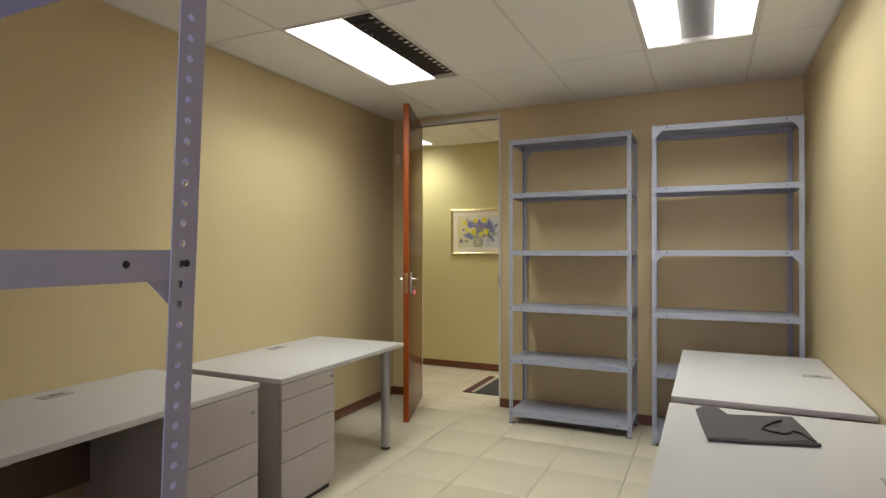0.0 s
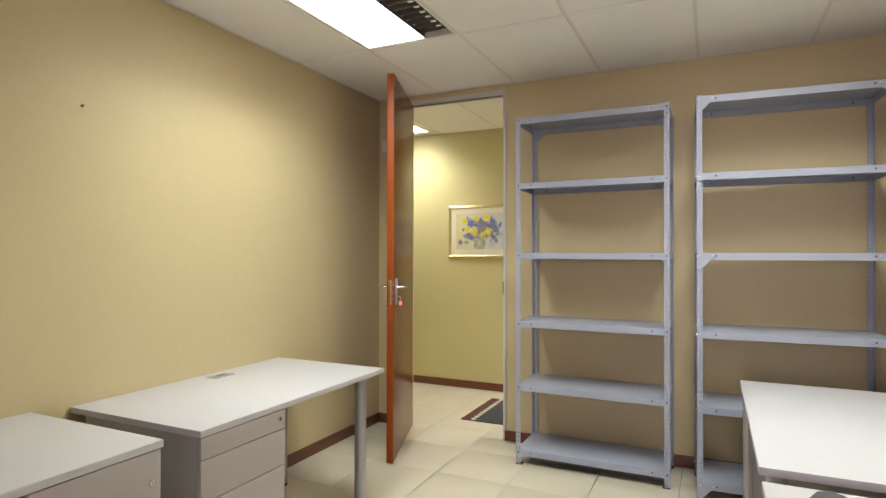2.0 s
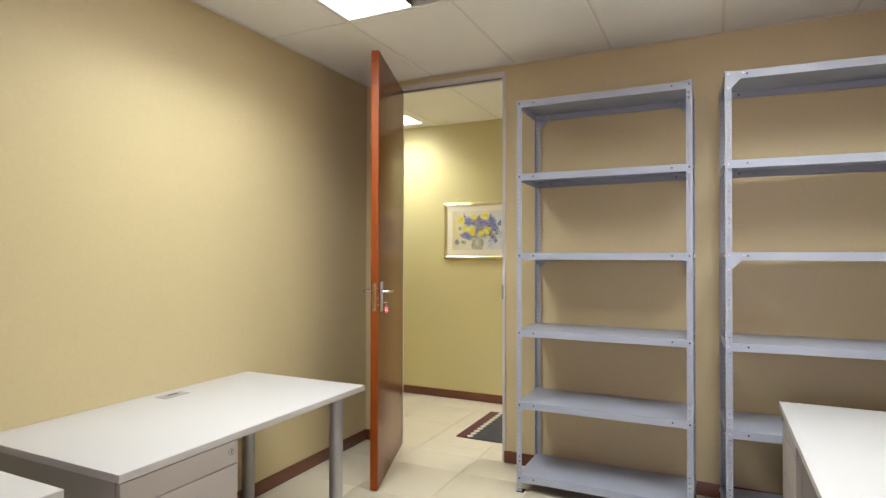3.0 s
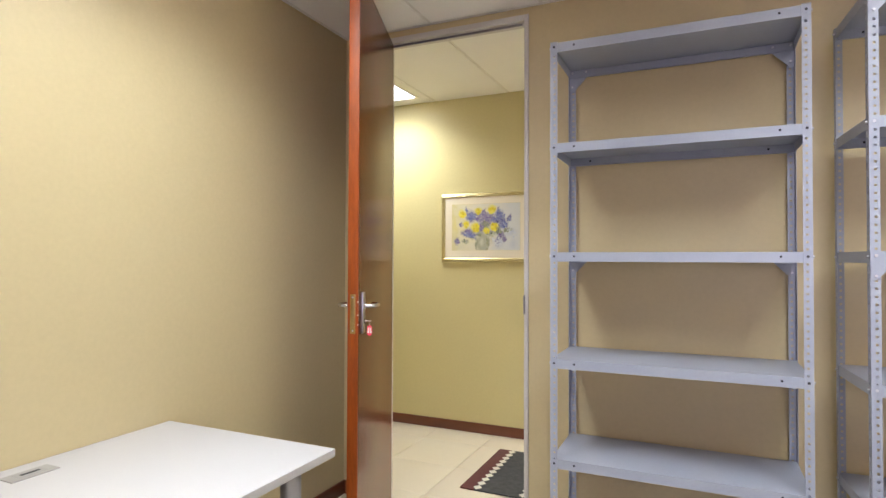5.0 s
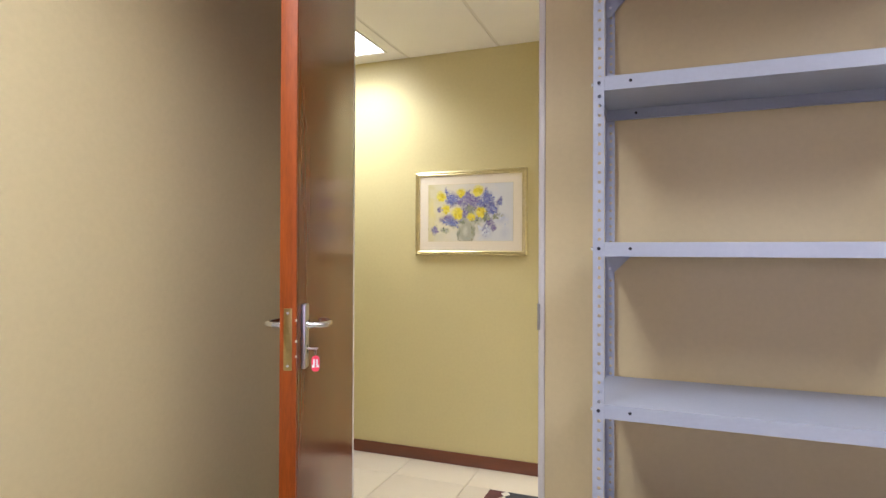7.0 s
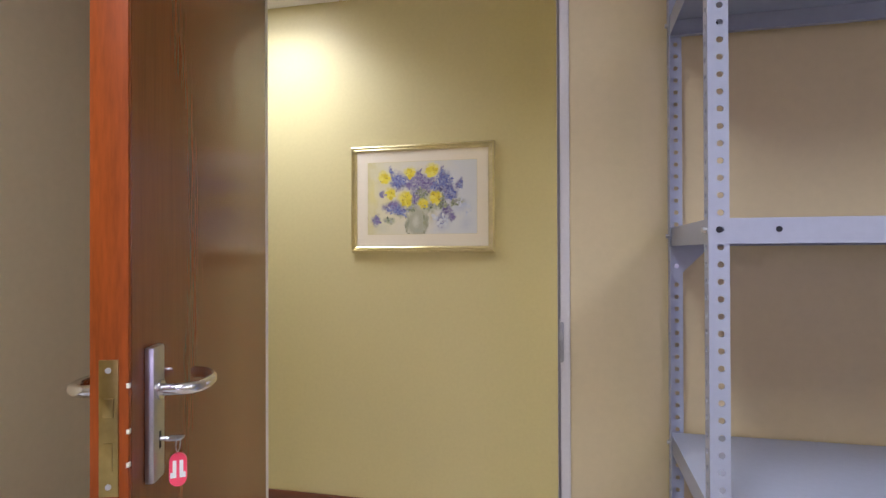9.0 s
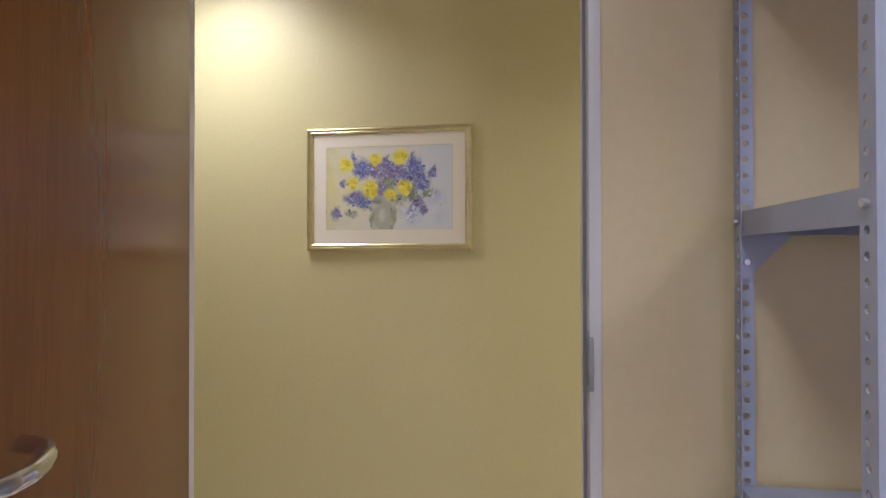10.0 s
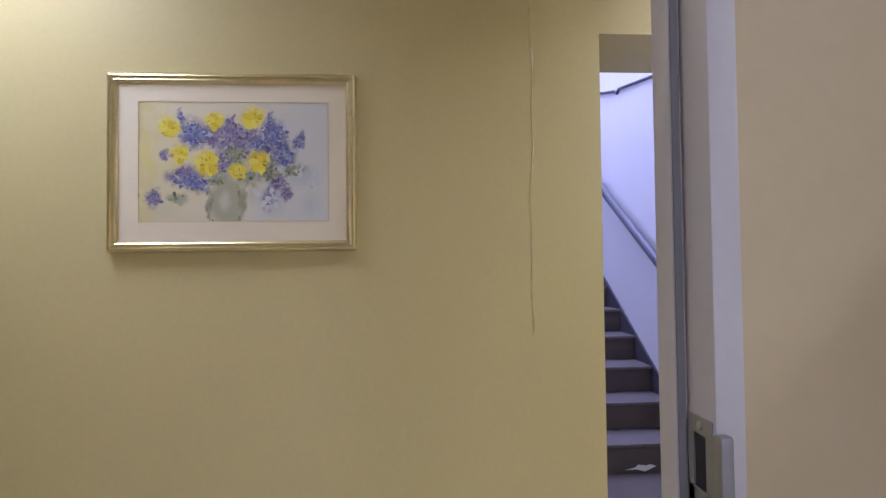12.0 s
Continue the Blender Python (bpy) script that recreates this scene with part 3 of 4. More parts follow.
def rack(label, m, w, dep, levels, front_gussets=(), back_gussets=(), inner_gussets=(), lean=0.0):
    """Front face on local y = 0, front corner at the origin, width along x, depth along +y."""
    r = thing("shelving_rack", label, "shelf rack", m, "steel shelving racks")
    for x, y, rz in ((0, 0, 0), (w, 0, 90), (w, dep, 180), (0, dep, 270)):
        if lean:
            me = WIDE_POST.copy()
            me.transform(Matrix(((1, 0, 0, 0), (0, 1, -lean, lean * 1.33), (0, 0, 1, 0), (0, 0, 0, 1))) @ pose(x, y, 0, 0, 0, rz))
            part("post", me, M_RACK, r)
        else:
            part("post", POST, M_RACK, r).matrix_local = pose(x, y, 0, 0, 0, rz)
        sx, sy = (1 if x == 0 else -1), (1 if y == 0 else -1)
        y += lean * 1.33
        foot = boxed((min(x - 0.002 * sx, x + 0.04 * sx), max(x - 0.002 * sx, x + 0.04 * sx), min(y - 0.002 * sy, y + 0.04 * sy), max(y - 0.002 * sy, y + 0.04 * sy), 0, 0.006), bevel=0.001)
        part("foot", foot, M_BLACK, r, "black plastic foot")
    e = 0.003
    for k, zc in enumerate(levels):
        zt, zb = zc + 0.020, zc - 0.018
        zh = zc + 0.003
        bm = tray(e, w - e, e, dep - e, zb, zt)
        shelf = part("shelf", bm, M_RACK, r)
        shelf.matrix_local = pose(0, lean * (1.33 - zc), 0)
        for x in (0.096, w - 0.096):
            part("empty_hole", rod(bmesh.new(), (x, e - 0.0006, zh), (x, e + 0.002, zh), 0.0045, 12), M_HOLE, shelf)
            part("empty_hole", rod(bmesh.new(), (x, dep - e - 0.0030, zh), (x, dep - e - 0.0010, zh), 0.0045, 12), M_HOLE, shelf)
        for x, s in ((0, -1), (w, 1)):
            for y in (0.015, dep - 0.015):
                part("bolt", rod(bmesh.new(), (x - s * 0.004, y, zh), (x + s * 0.006, y, zh), 0.0048, 8), M_BOLT, shelf, "zinc hexagon bolt")
        for x in (0.015, w - 0.015):
            part("bolt", rod(bmesh.new(), (x, -0.0006, zh), (x, 0.004, zh), 0.0050, 8), M_HOLE if k in back_gussets or not front_gussets else M_BOLT, shelf)
    for rows_g, ya, yb in ((front_gussets, -0.003, -0.0012), (back_gussets, dep - 0.010, dep - 0.0075), (inner_gussets, 0.0055, 0.0075)):
        for k in rows_g:
            up = 0.018
            for x, s in ((0.001, 1), (w - 0.001, -1)):
                bm = bmesh.new()
                gusset(bm, x, levels[k] + up, s, ya, yb, 0.092 if ya < 0 else 0.105 if ya > 0.1 else 0.088)
                g = part("gusset", bm, M_RACK, r)
                g.matrix_local = pose(0, lean * (1.33 - levels[k]), 0)
                for gx, gz in ((0.014, 0.012), (0.078, 0.012), (0.014, 0.078)) if ya < 0 or ya > 0.1 else ():
                    part("bolt", rod(bmesh.new(), (x + s * gx, ya - 0.004, levels[k] + up - gz), (x + s * gx, yb, levels[k] + up - gz), 0.0048, 8), M_BOLT, g, "zinc hexagon bolt")
    return r


LEVELS = (0.075, 0.487, 0.893, 1.329, 1.776, 2.192)
rack("empty blue-grey steel shelving rack with slotted posts", pose(-0.925, 4.752, 0), 0.916, 0.385, LEVELS, (), (3, 5))
rack("empty blue-grey steel rack with corner plates by the wall", pose(0.135, 4.680, 0, 0, 0, 3.3), 0.910, 0.395,
     (0.075, 0.487, 0.900, 1.330, 1.768, 2.192), (0, 3, 5), ())
rack("blue-grey steel shelving rack leaning slightly in the room", pose(-0.116, 1.030 - 0.9, 0, 0, 0, 90), 0.9, 0.50, (0.075, 0.487, 0.893, 1.329, 1.742, 2.192), (), (3, 5), (3, 5), lean=0.054)


# ---- desks ----
TOPZ = 0.703


def grommet(parent, x, y, across, TOPZ):
    a, b = (0.065, 0.028) if across else (0.032, 0.065)
    g = part("cable_outlet", boxed((x - a, x + a, y - b, y + b, TOPZ - 0.004, TOPZ + 0.003), bevel=0.002), M_GROMMET, parent, "grey plastic cable outlet")
    part("flap", boxed((x - a * 0.6, x + a * 0.6, y - b * 0.6, y + b * 0.6, TOPZ + 0.003, TOPZ + 0.0042), bevel=0.0004), M_PEDSIDE, g)
    part("slot", boxed((x - a * 0.18, x + a * 0.18, y - b * 0.4, y + b * 0.4, TOPZ + 0.0040, TOPZ + 0.0046)), M_HOLE, g)


def desk(label, x0, x1, y0, y1, face, legs_y, grommet_y, modesty, TOPZ=TOPZ, outlet=0.095):
    """face: the side (+1 east, -1 west) on which one sits."""
    d = thing("desk", label, "desk", group="office desks")
    part("tabletop", boxed((x0, x1, y0, y1, TOPZ - 0.025, TOPZ), bevel=0.0018), M_TOP, d)
    fx, bx = (x1, x0) if face > 0 else (x0, x1)
    if grommet_y:
        grommet(d, bx + face * outlet, grommet_y, face < 0, TOPZ)
    for ly in legs_y:
        for lx in (fx - face * 0.060, bx + face * 0.155):
            leg = part("leg", rod(bmesh.new(), (lx, ly, 0.018), (lx, ly, TOPZ - 0.025), 0.031, 28), M_LEG, d, "round silver metal leg")
            part("foot", rod(bmesh.new(), (lx, ly, 0.0), (lx, ly, 0.018), 0.033, 28, 0.031), M_BLACK, leg, "black plastic foot")
            part("mount_plate", boxed((lx - 0.05, lx + 0.05, ly - 0.05, ly + 0.05, TOPZ - 0.030, TOPZ - 0.0252)), M_LEG, leg)
    if modesty:
        a, b = modesty
        mx = bx + face * 0.13
        part("modesty_panel", boxed((mx - 0.008, mx + 0.008, a, b, 0.30, TOPZ - 0.026), bevel=0.001), M_MODESTY, d, "dark brown modesty panel")
    return d


def pedestal(label, x0, x1, y0, y1, face, heights, back_gap=0.10, TOPZ=TOPZ):
    """A drawer cabinet under a desk; its drawers face the sitting side."""
    p = thing("drawer_pedestal", label, "drawer cabinet", group="drawer pedestals")
    fx, bx = (x1, x0 + back_gap) if face > 0 else (x0, x1 - back_gap)
    lo, hi = min(fx, bx), max(fx, bx)
    zt = TOPZ - 0.0255
    inner = fx - face * 0.019
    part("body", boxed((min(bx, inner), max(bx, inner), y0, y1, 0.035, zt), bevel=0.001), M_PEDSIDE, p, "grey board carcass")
    part("plinth", boxed((lo + 0.03, hi - 0.03, y0 + 0.015, y1 - 0.015, 0.0, 0.035)), M_BLACK, p)
    z = zt - 0.003
    for k, hgt in enumerate(heights):
        a, b = sorted((inner + face * 0.001, fx))
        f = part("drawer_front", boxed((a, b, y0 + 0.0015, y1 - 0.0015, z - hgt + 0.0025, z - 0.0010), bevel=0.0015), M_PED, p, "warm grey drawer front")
        if k == 0:
            yl = y1 - 0.035
            lock = part("lock", rod(bmesh.new(), (fx - face * 0.002, yl, z - hgt * 0.42), (fx + face * 0.005, yl, z - hgt * 0.42), 0.010, 20), M_CHROME, f, "round chrome drawer lock")
            part("slot", boxed((min(fx + face * 0.0046, fx + face * 0.0054), max(fx + face * 0.0046, fx + face * 0.0054), yl - 0.001, yl + 0.001, z - hgt * 0.42 - 0.005, z - hgt * 0.42 + 0.005)), M_HOLE, lock)
        z -= hgt
    return p


DX0, DX1 = WL + 0.003, -1.446
FOUR, THREE = (0.083, 0.155, 0.160, 0.238), (0.245, 0.160, 0.240)
desk("white melamine office desk on round silver legs", DX0, DX1, 2.732, 3.992, 1, (3.845,), 3.445, (2.76, 3.17))
pedestal("warm grey four-drawer pedestal under the white desk", DX0, DX1 - 0.004, 2.736, 3.184, 1, FOUR)
desk("white melamine office desk against the tan wall", DX0, DX1, 1.325, 2.580, 1, (1.47,), 2.02, (1.34, 2.56), 0.720, 0.125)
pedestal("warm grey three-drawer pedestal under a white desk", DX0, DX1 - 0.004, 2.165, 2.574, 1, THREE, 0.10, 0.720)
EX0, EX1 = 0.338, WR - 0.008
desk("white melamine office desk beside the steel rack", EX0, EX1, 3.217, 4.518, -1, (3.36,), 3.937, (3.23, 4.49))
pedestal("grey drawer pedestal under the white desk", EX0 + 0.012, EX1, 4.06, 4.508, -1, FOUR)
desk("white melamine office desk with a dark pouch on it", EX0, EX1, 1.830, 3.095, -1, (1.98,), 2.45, (1.85, 3.10))
pedestal("grey drawer pedestal beside the desk gap", EX0 + 0.012, EX1, 2.66, 3.088, -1, FOUR)


def pouch():
    """A flat folded dark fabric pouch with a draw cord."""
    p = thing("pouch", "flat charcoal fabric pouch with a black draw cord", "pouch")
    bm = bmesh.new()
    z = TOPZ + 0.001
    sheet(bm, [(0.440, 3.010), (0.463, 3.063), (0.500, 3.082), (0.525, 3.062), (0.556, 2.975), (0.600, 2.990), (0.780, 3.048), (0.800, 2.90),
               (0.822, 2.705), (0.700, 2.668), (0.612, 2.640), (0.487, 2.612), (0.470, 2.74)], z, z + 0.006)
    bmesh.ops.bevel(bm, geom=list(bm.edges), offset=0.002, segments=2, affect="EDGES")
    part("body", bm, M_BAG, p)
    bm = bmesh.new()
    sheet(bm, [(0.485, 2.614), (0.612, 2.638), (0.618, 2.662), (0.600, 2.672), (0.49, 2.640)], z + 0.006, z + 0.009)
    part("flap", bm, M_CORD, p, "black folded hem")
    bm = bmesh.new()
    sheet(bm, [(0.612, 2.642), (0.822, 2.700), (0.824, 2.722), (0.78, 2.74), (0.70, 2.69), (0.615, 2.664)], z + 0.006, z + 0.0085)
    part("hem", bm, M_CORD, p, "black folded hem")
    ctrl = [(0.735, 2.960), (0.722, 2.935), (0.690, 2.890), (0.668, 2.845), (0.662, 2.810), (0.685, 2.785), (0.722, 2.782), (0.742, 2.800), (0.755, 2.822),
            (0.778, 2.810), (0.792, 2.785), (0.800, 2.750), (0.822, 2.715)]
    pts = []
    for i in range(len(ctrl) - 1):
        a, b = ctrl[i], ctrl[i + 1]
        for u in (0, 0.5):
            pts.append((a[0] + (b[0] - a[0]) * u, a[1] + (b[1] - a[1]) * u, z + 0.0100 + 0.002 * math.sin(i * 1.7)))
    part("cord", tube(bmesh.new(), pts, 0.0038, 8), M_CORD, p, "black draw cord", 60)


pouch()


# ---- corridor: picture, mat, stairs ----
def watercolour(x0, z1, w, h):
    """Wet-in-wet flowers: soft-edged pools of colour over a pale wash."""
    mt = bpy.data.materials.new("watercolour_flowers")
    mt.use_nodes = True
    nt = mt.node_tree
    L = nt.links.new

    def vec(op, a, b):
        n = nt.nodes.new("ShaderNodeVectorMath")
        n.operation = op
        for k, v in enumerate((a, b)):
            if v is None:
                continue
            if isinstance(v, tuple):
                n.inputs[k].default_value = v
            else:
                L(v, n.inputs[k])
        return n

    def noise_tex(scale, detail, src):
        n = nt.nodes.new("ShaderNodeTexNoise")
        n.inputs["Scale"].default_value, n.inputs["Detail"].default_value = scale, detail
        L(src, n.inputs["Vector"])
        return n

    tc = nt.nodes.new("ShaderNodeTexCoord")
    share = vec("DIVIDE", vec("SUBTRACT", tc.outputs["Object"], (x0, 0, z1)).outputs[0], (w, 1, -w)).outputs[0]   # u, -, v in widths
    flat = vec("MULTIPLY", share, (1, 0, 1)).outputs[0]
    slow = noise_tex(9, 3, flat)
    fast = noise_tex(38, 4, flat)
    bend = vec("ADD", vec("MULTIPLY", vec("SUBTRACT", slow.outputs["Color"], (0.5, 0.5, 0.5)).outputs[0], (0.07, 0, 0.07)).outputs[0],
               vec("MULTIPLY", vec("SUBTRACT", fast.outputs["Color"], (0.5, 0.5, 0.5)).outputs[0], (0.05, 0, 0.05)).outputs[0]).outputs[0]
    soft = vec("ADD", flat, bend).outputs[0]
    crisp = vec("ADD", flat, vec("MULTIPLY", vec("SUBTRACT", fast.outputs["Color"], (0.5, 0.5, 0.5)).outputs[0], (0.055, 0, 0.055)).outputs[0]).outputs[0]

    def petals(scale, stops, src):
        v = nt.nodes.new("ShaderNodeTexVoronoi")
        v.inputs["Scale"].default_value = scale
        L(src, v.inputs["Vector"])
        sep = nt.nodes.new("ShaderNodeSeparateColor")
        L(v.outputs["Color"], sep.inputs[0])
        return ramp(nt, sep.outputs[0], stops)

    blue = petals(72, [(0.0, (0.06, 0.07, 0.26)), (0.22, (0.12, 0.14, 0.38)), (0.45, (0.22, 0.25, 0.46)), (0.66, (0.14, 0.11, 0.30)), (0.82, (0.40, 0.42, 0.55)), (1.0, (0.60, 0.60, 0.60))], crisp)
    violet = petals(78, [(0.0, (0.09, 0.06, 0.21)), (0.3, (0.17, 0.13, 0.32)), (0.55, (0.27, 0.25, 0.42)), (0.76, (0.20, 0.23, 0.36)), (1.0, (0.58, 0.57, 0.58))], crisp)
    yellow = petals(42, [(0.0, (0.72, 0.62, 0.02)), (0.45, (0.80, 0.73, 0.05)), (0.8, (0.84, 0.79, 0.20)), (1.0, (0.60, 0.48, 0.02))], crisp)
    green = petals(40, [(0.0, (0.20, 0.24, 0.12)), (0.4, (0.34, 0.38, 0.22)), (0.75, (0.48, 0.50, 0.36)), (1.0, (0.28, 0.30, 0.34))], crisp)

    # the wash: yellow towards one side, blue towards the other
    sx = nt.nodes.new("ShaderNodeSeparateXYZ")
    L(soft, sx.inputs[0])
    mixv = nt.nodes.new("ShaderNodeMath")
    mixv.operation = "MULTIPLY_ADD"
    mixv.inputs[1].default_value = 0.45
    L(slow.outputs[0], mixv.inputs[0]), L(sx.outputs["X"], mixv.inputs[2])
    colour = ramp(nt, mixv.outputs[0], [(0.16, (0.66, 0.60, 0.28)), (0.36, (0.72, 0.68, 0.46)), (0.62, (0.73, 0.70, 0.57)), (0.85, (0.70, 0.69, 0.62)), (1.0, (0.64, 0.67, 0.67))])

    def pool(u, v, ru, rv, tint, strength=1.0, hard=0.45, src=None, grow=1.0):
        nonlocal colour
        d = vec("LENGTH", vec("DIVIDE", vec("SUBTRACT", src or soft, (u, 0, v * h / w)).outputs[0], (ru * grow, 1, rv * grow)).outputs[0], None).outputs["Value"]
        m = nt.nodes.new("ShaderNodeMapRange")
        m.interpolation_type = "SMOOTHSTEP"
        m.inputs[1].default_value, m.inputs[2].default_value = 1.0, hard
        m.inputs[3].default_value, m.inputs[4].default_value = 0.0, strength
        L(d, m.inputs[0])
        n = nt.nodes.new("ShaderNodeMix")
        n.data_type = "RGBA"
        L(m.outputs[0], n.inputs[0]), L(colour, n.inputs[6])
        if isinstance(tint, tuple):
            n.inputs[7].default_value = (*tint, 1)
        else:
            L(tint, n.inputs[7])
        colour = n.outputs[2]

    pale_b, pale_y, pale_g = (0.44, 0.50, 0.62), (0.74, 0.66, 0.22), (0.56, 0.58, 0.46)
    for args in ((0.05, 0.45, 0.07, 0.20, pale_y, 0.7, 0.0), (0.18, 0.55, 0.10, 0.10, pale_y, 0.4, 0.0), (0.13, 0.90, 0.12, 0.08, pale_g, 0.4, 0.0),
                 (0.70, 0.80, 0.10, 0.16, pale_b, 0.75, 0.0), (0.86, 0.62, 0.12, 0.09, pale_b, 0.7, 0.1), (0.90, 0.85, 0.09, 0.10, pale_b, 0.4, 0.0),
                 (0.52, 0.14, 0.12, 0.06, pale_y, 0.4, 0.0), (0.80, 0.52, 0.06, 0.10, pale_g, 0.5, 0.1)):
        pool(*args)
    # vase
    for args in ((0.455, 0.84, 0.125, 0.16, (0.42, 0.43, 0.32), 0.95, 0.6), (0.365, 0.84, 0.022, 0.12, (0.22, 0.25, 0.18), 0.75, 0.1), (0.545, 0.83, 0.026, 0.13, (0.26, 0.28, 0.17), 0.75, 0.1),
                 (0.445, 0.82, 0.05, 0.07, (0.64, 0.66, 0.56), 0.7, 0.1), (0.47, 0.94, 0.06, 0.03, (0.40, 0.44, 0.36), 0.6, 0.1), (0.60, 0.76, 0.05, 0.08, (0.46, 0.46, 0.26), 0.5, 0.1)):
        pool(*args)
    # leaves, then blue and violet masses
    for u, v, ru, rv in ((0.50, 0.48, 0.09, 0.07), (0.42, 0.63, 0.06, 0.04), (0.20, 0.80, 0.05, 0.025), (0.68, 0.58, 0.05, 0.05), (0.56, 0.64, 0.08, 0.04), (0.83, 0.57, 0.06, 0.03), (0.30, 0.72, 0.05, 0.03)):
        pool(u, v, ru, rv, green, 0.9, 0.3, None, 1.45)
    for u, v, ru, rv, c in ((0.285, 0.27, 0.075, 0.085, blue), (0.224, 0.12, 0.014, 0.05, blue), (0.475, 0.31, 0.11, 0.075, violet), (0.57, 0.30, 0.06, 0.05, violet), (0.47, 0.18, 0.02, 0.04, violet),
                            (0.70, 0.27, 0.070, 0.085, blue), (0.688, 0.14, 0.016, 0.04, blue), (0.755, 0.43, 0.070, 0.075, blue), (0.838, 0.33, 0.026, 0.04, violet), (0.862, 0.27, 0.016, 0.03, blue),
                            (0.139, 0.44, 0.022, 0.026, violet), (0.235, 0.62, 0.095, 0.060, violet), (0.30, 0.66, 0.05, 0.05, blue), (0.075, 0.80, 0.042, 0.045, violet), (0.725, 0.66, 0.045, 0.05, violet),
                            (0.77, 0.76, 0.030, 0.05, violet), (0.44, 0.48, 0.04, 0.05, violet), (0.64, 0.37, 0.05, 0.05, blue), (0.37, 0.25, 0.04, 0.05, blue), (0.68, 0.80, 0.035, 0.06, blue)):
        pool(u, v, ru, rv, c, 0.94, 0.40, None, 1.36)
    for u, v, r in ((0.155, 0.21, 0.062), (0.393, 0.157, 0.056), (0.60, 0.12, 0.064), (0.215, 0.43, 0.056), (0.354, 0.51, 0.074), (0.626, 0.49, 0.068), (0.515, 0.57, 0.052)):
        pool(u, v, r, r, yellow, 0.9, 0.35, soft, 1.25)
    for u, v, ru, rv, c in ((0.44, 0.58, 0.035, 0.012, green), (0.56, 0.42, 0.03, 0.012, violet), (0.68, 0.40, 0.02, 0.018, blue), (0.27, 0.40, 0.012, 0.012, violet), (0.335, 0.335, 0.02, 0.01, blue),
                            (0.72, 0.24, 0.02, 0.02, blue), (0.50, 0.40, 0.03, 0.014, green), (0.74, 0.60, 0.03, 0.012, green), (0.69, 0.55, 0.025, 0.012, violet)):
        pool(u, v, ru, rv, (0.05, 0.05, 0.14) if c is blue else (0.09, 0.05, 0.16) if c is violet else (0.10, 0.12, 0.07), 0.8, 0.2, crisp)
    grain = noise_tex(220, 3, flat)
    bs = nt.nodes["Principled BSDF"]
    hue = nt.nodes.new("ShaderNodeMix")
    hue.data_type, hue.blend_type = "RGBA", "MULTIPLY"
    hue.inputs[0].default_value = 0.35
    L(colour, hue.inputs[6]), L(ramp(nt, grain.outputs[0], [(0.35, (0.78, 0.78, 0.78)), (0.6, (1, 1, 1))]), hue.inputs[7])
    L(hue.outputs[2], bs.inputs["Base Color"])
    bs.inputs["Roughness"].default_value = 0.55
    return mt


def island_paint(name, tones):
    """Opaque pigment whose tone differs from stroke to stroke."""
    mt = bpy.data.materials.new(name)
    mt.use_nodes = True
    nt = mt.node_tree
    geo = nt.nodes.new("ShaderNodeNewGeometry")
    b = nt.nodes["Principled BSDF"]
    nt.links.new(ramp(nt, geo.outputs["Random Per Island"], [(k / (len(tones) - 1), c) for k, c in enumerate(tones)]), b.inputs["Base Color"])
    b.inputs["Roughness"].default_value = 0.6
    return mt


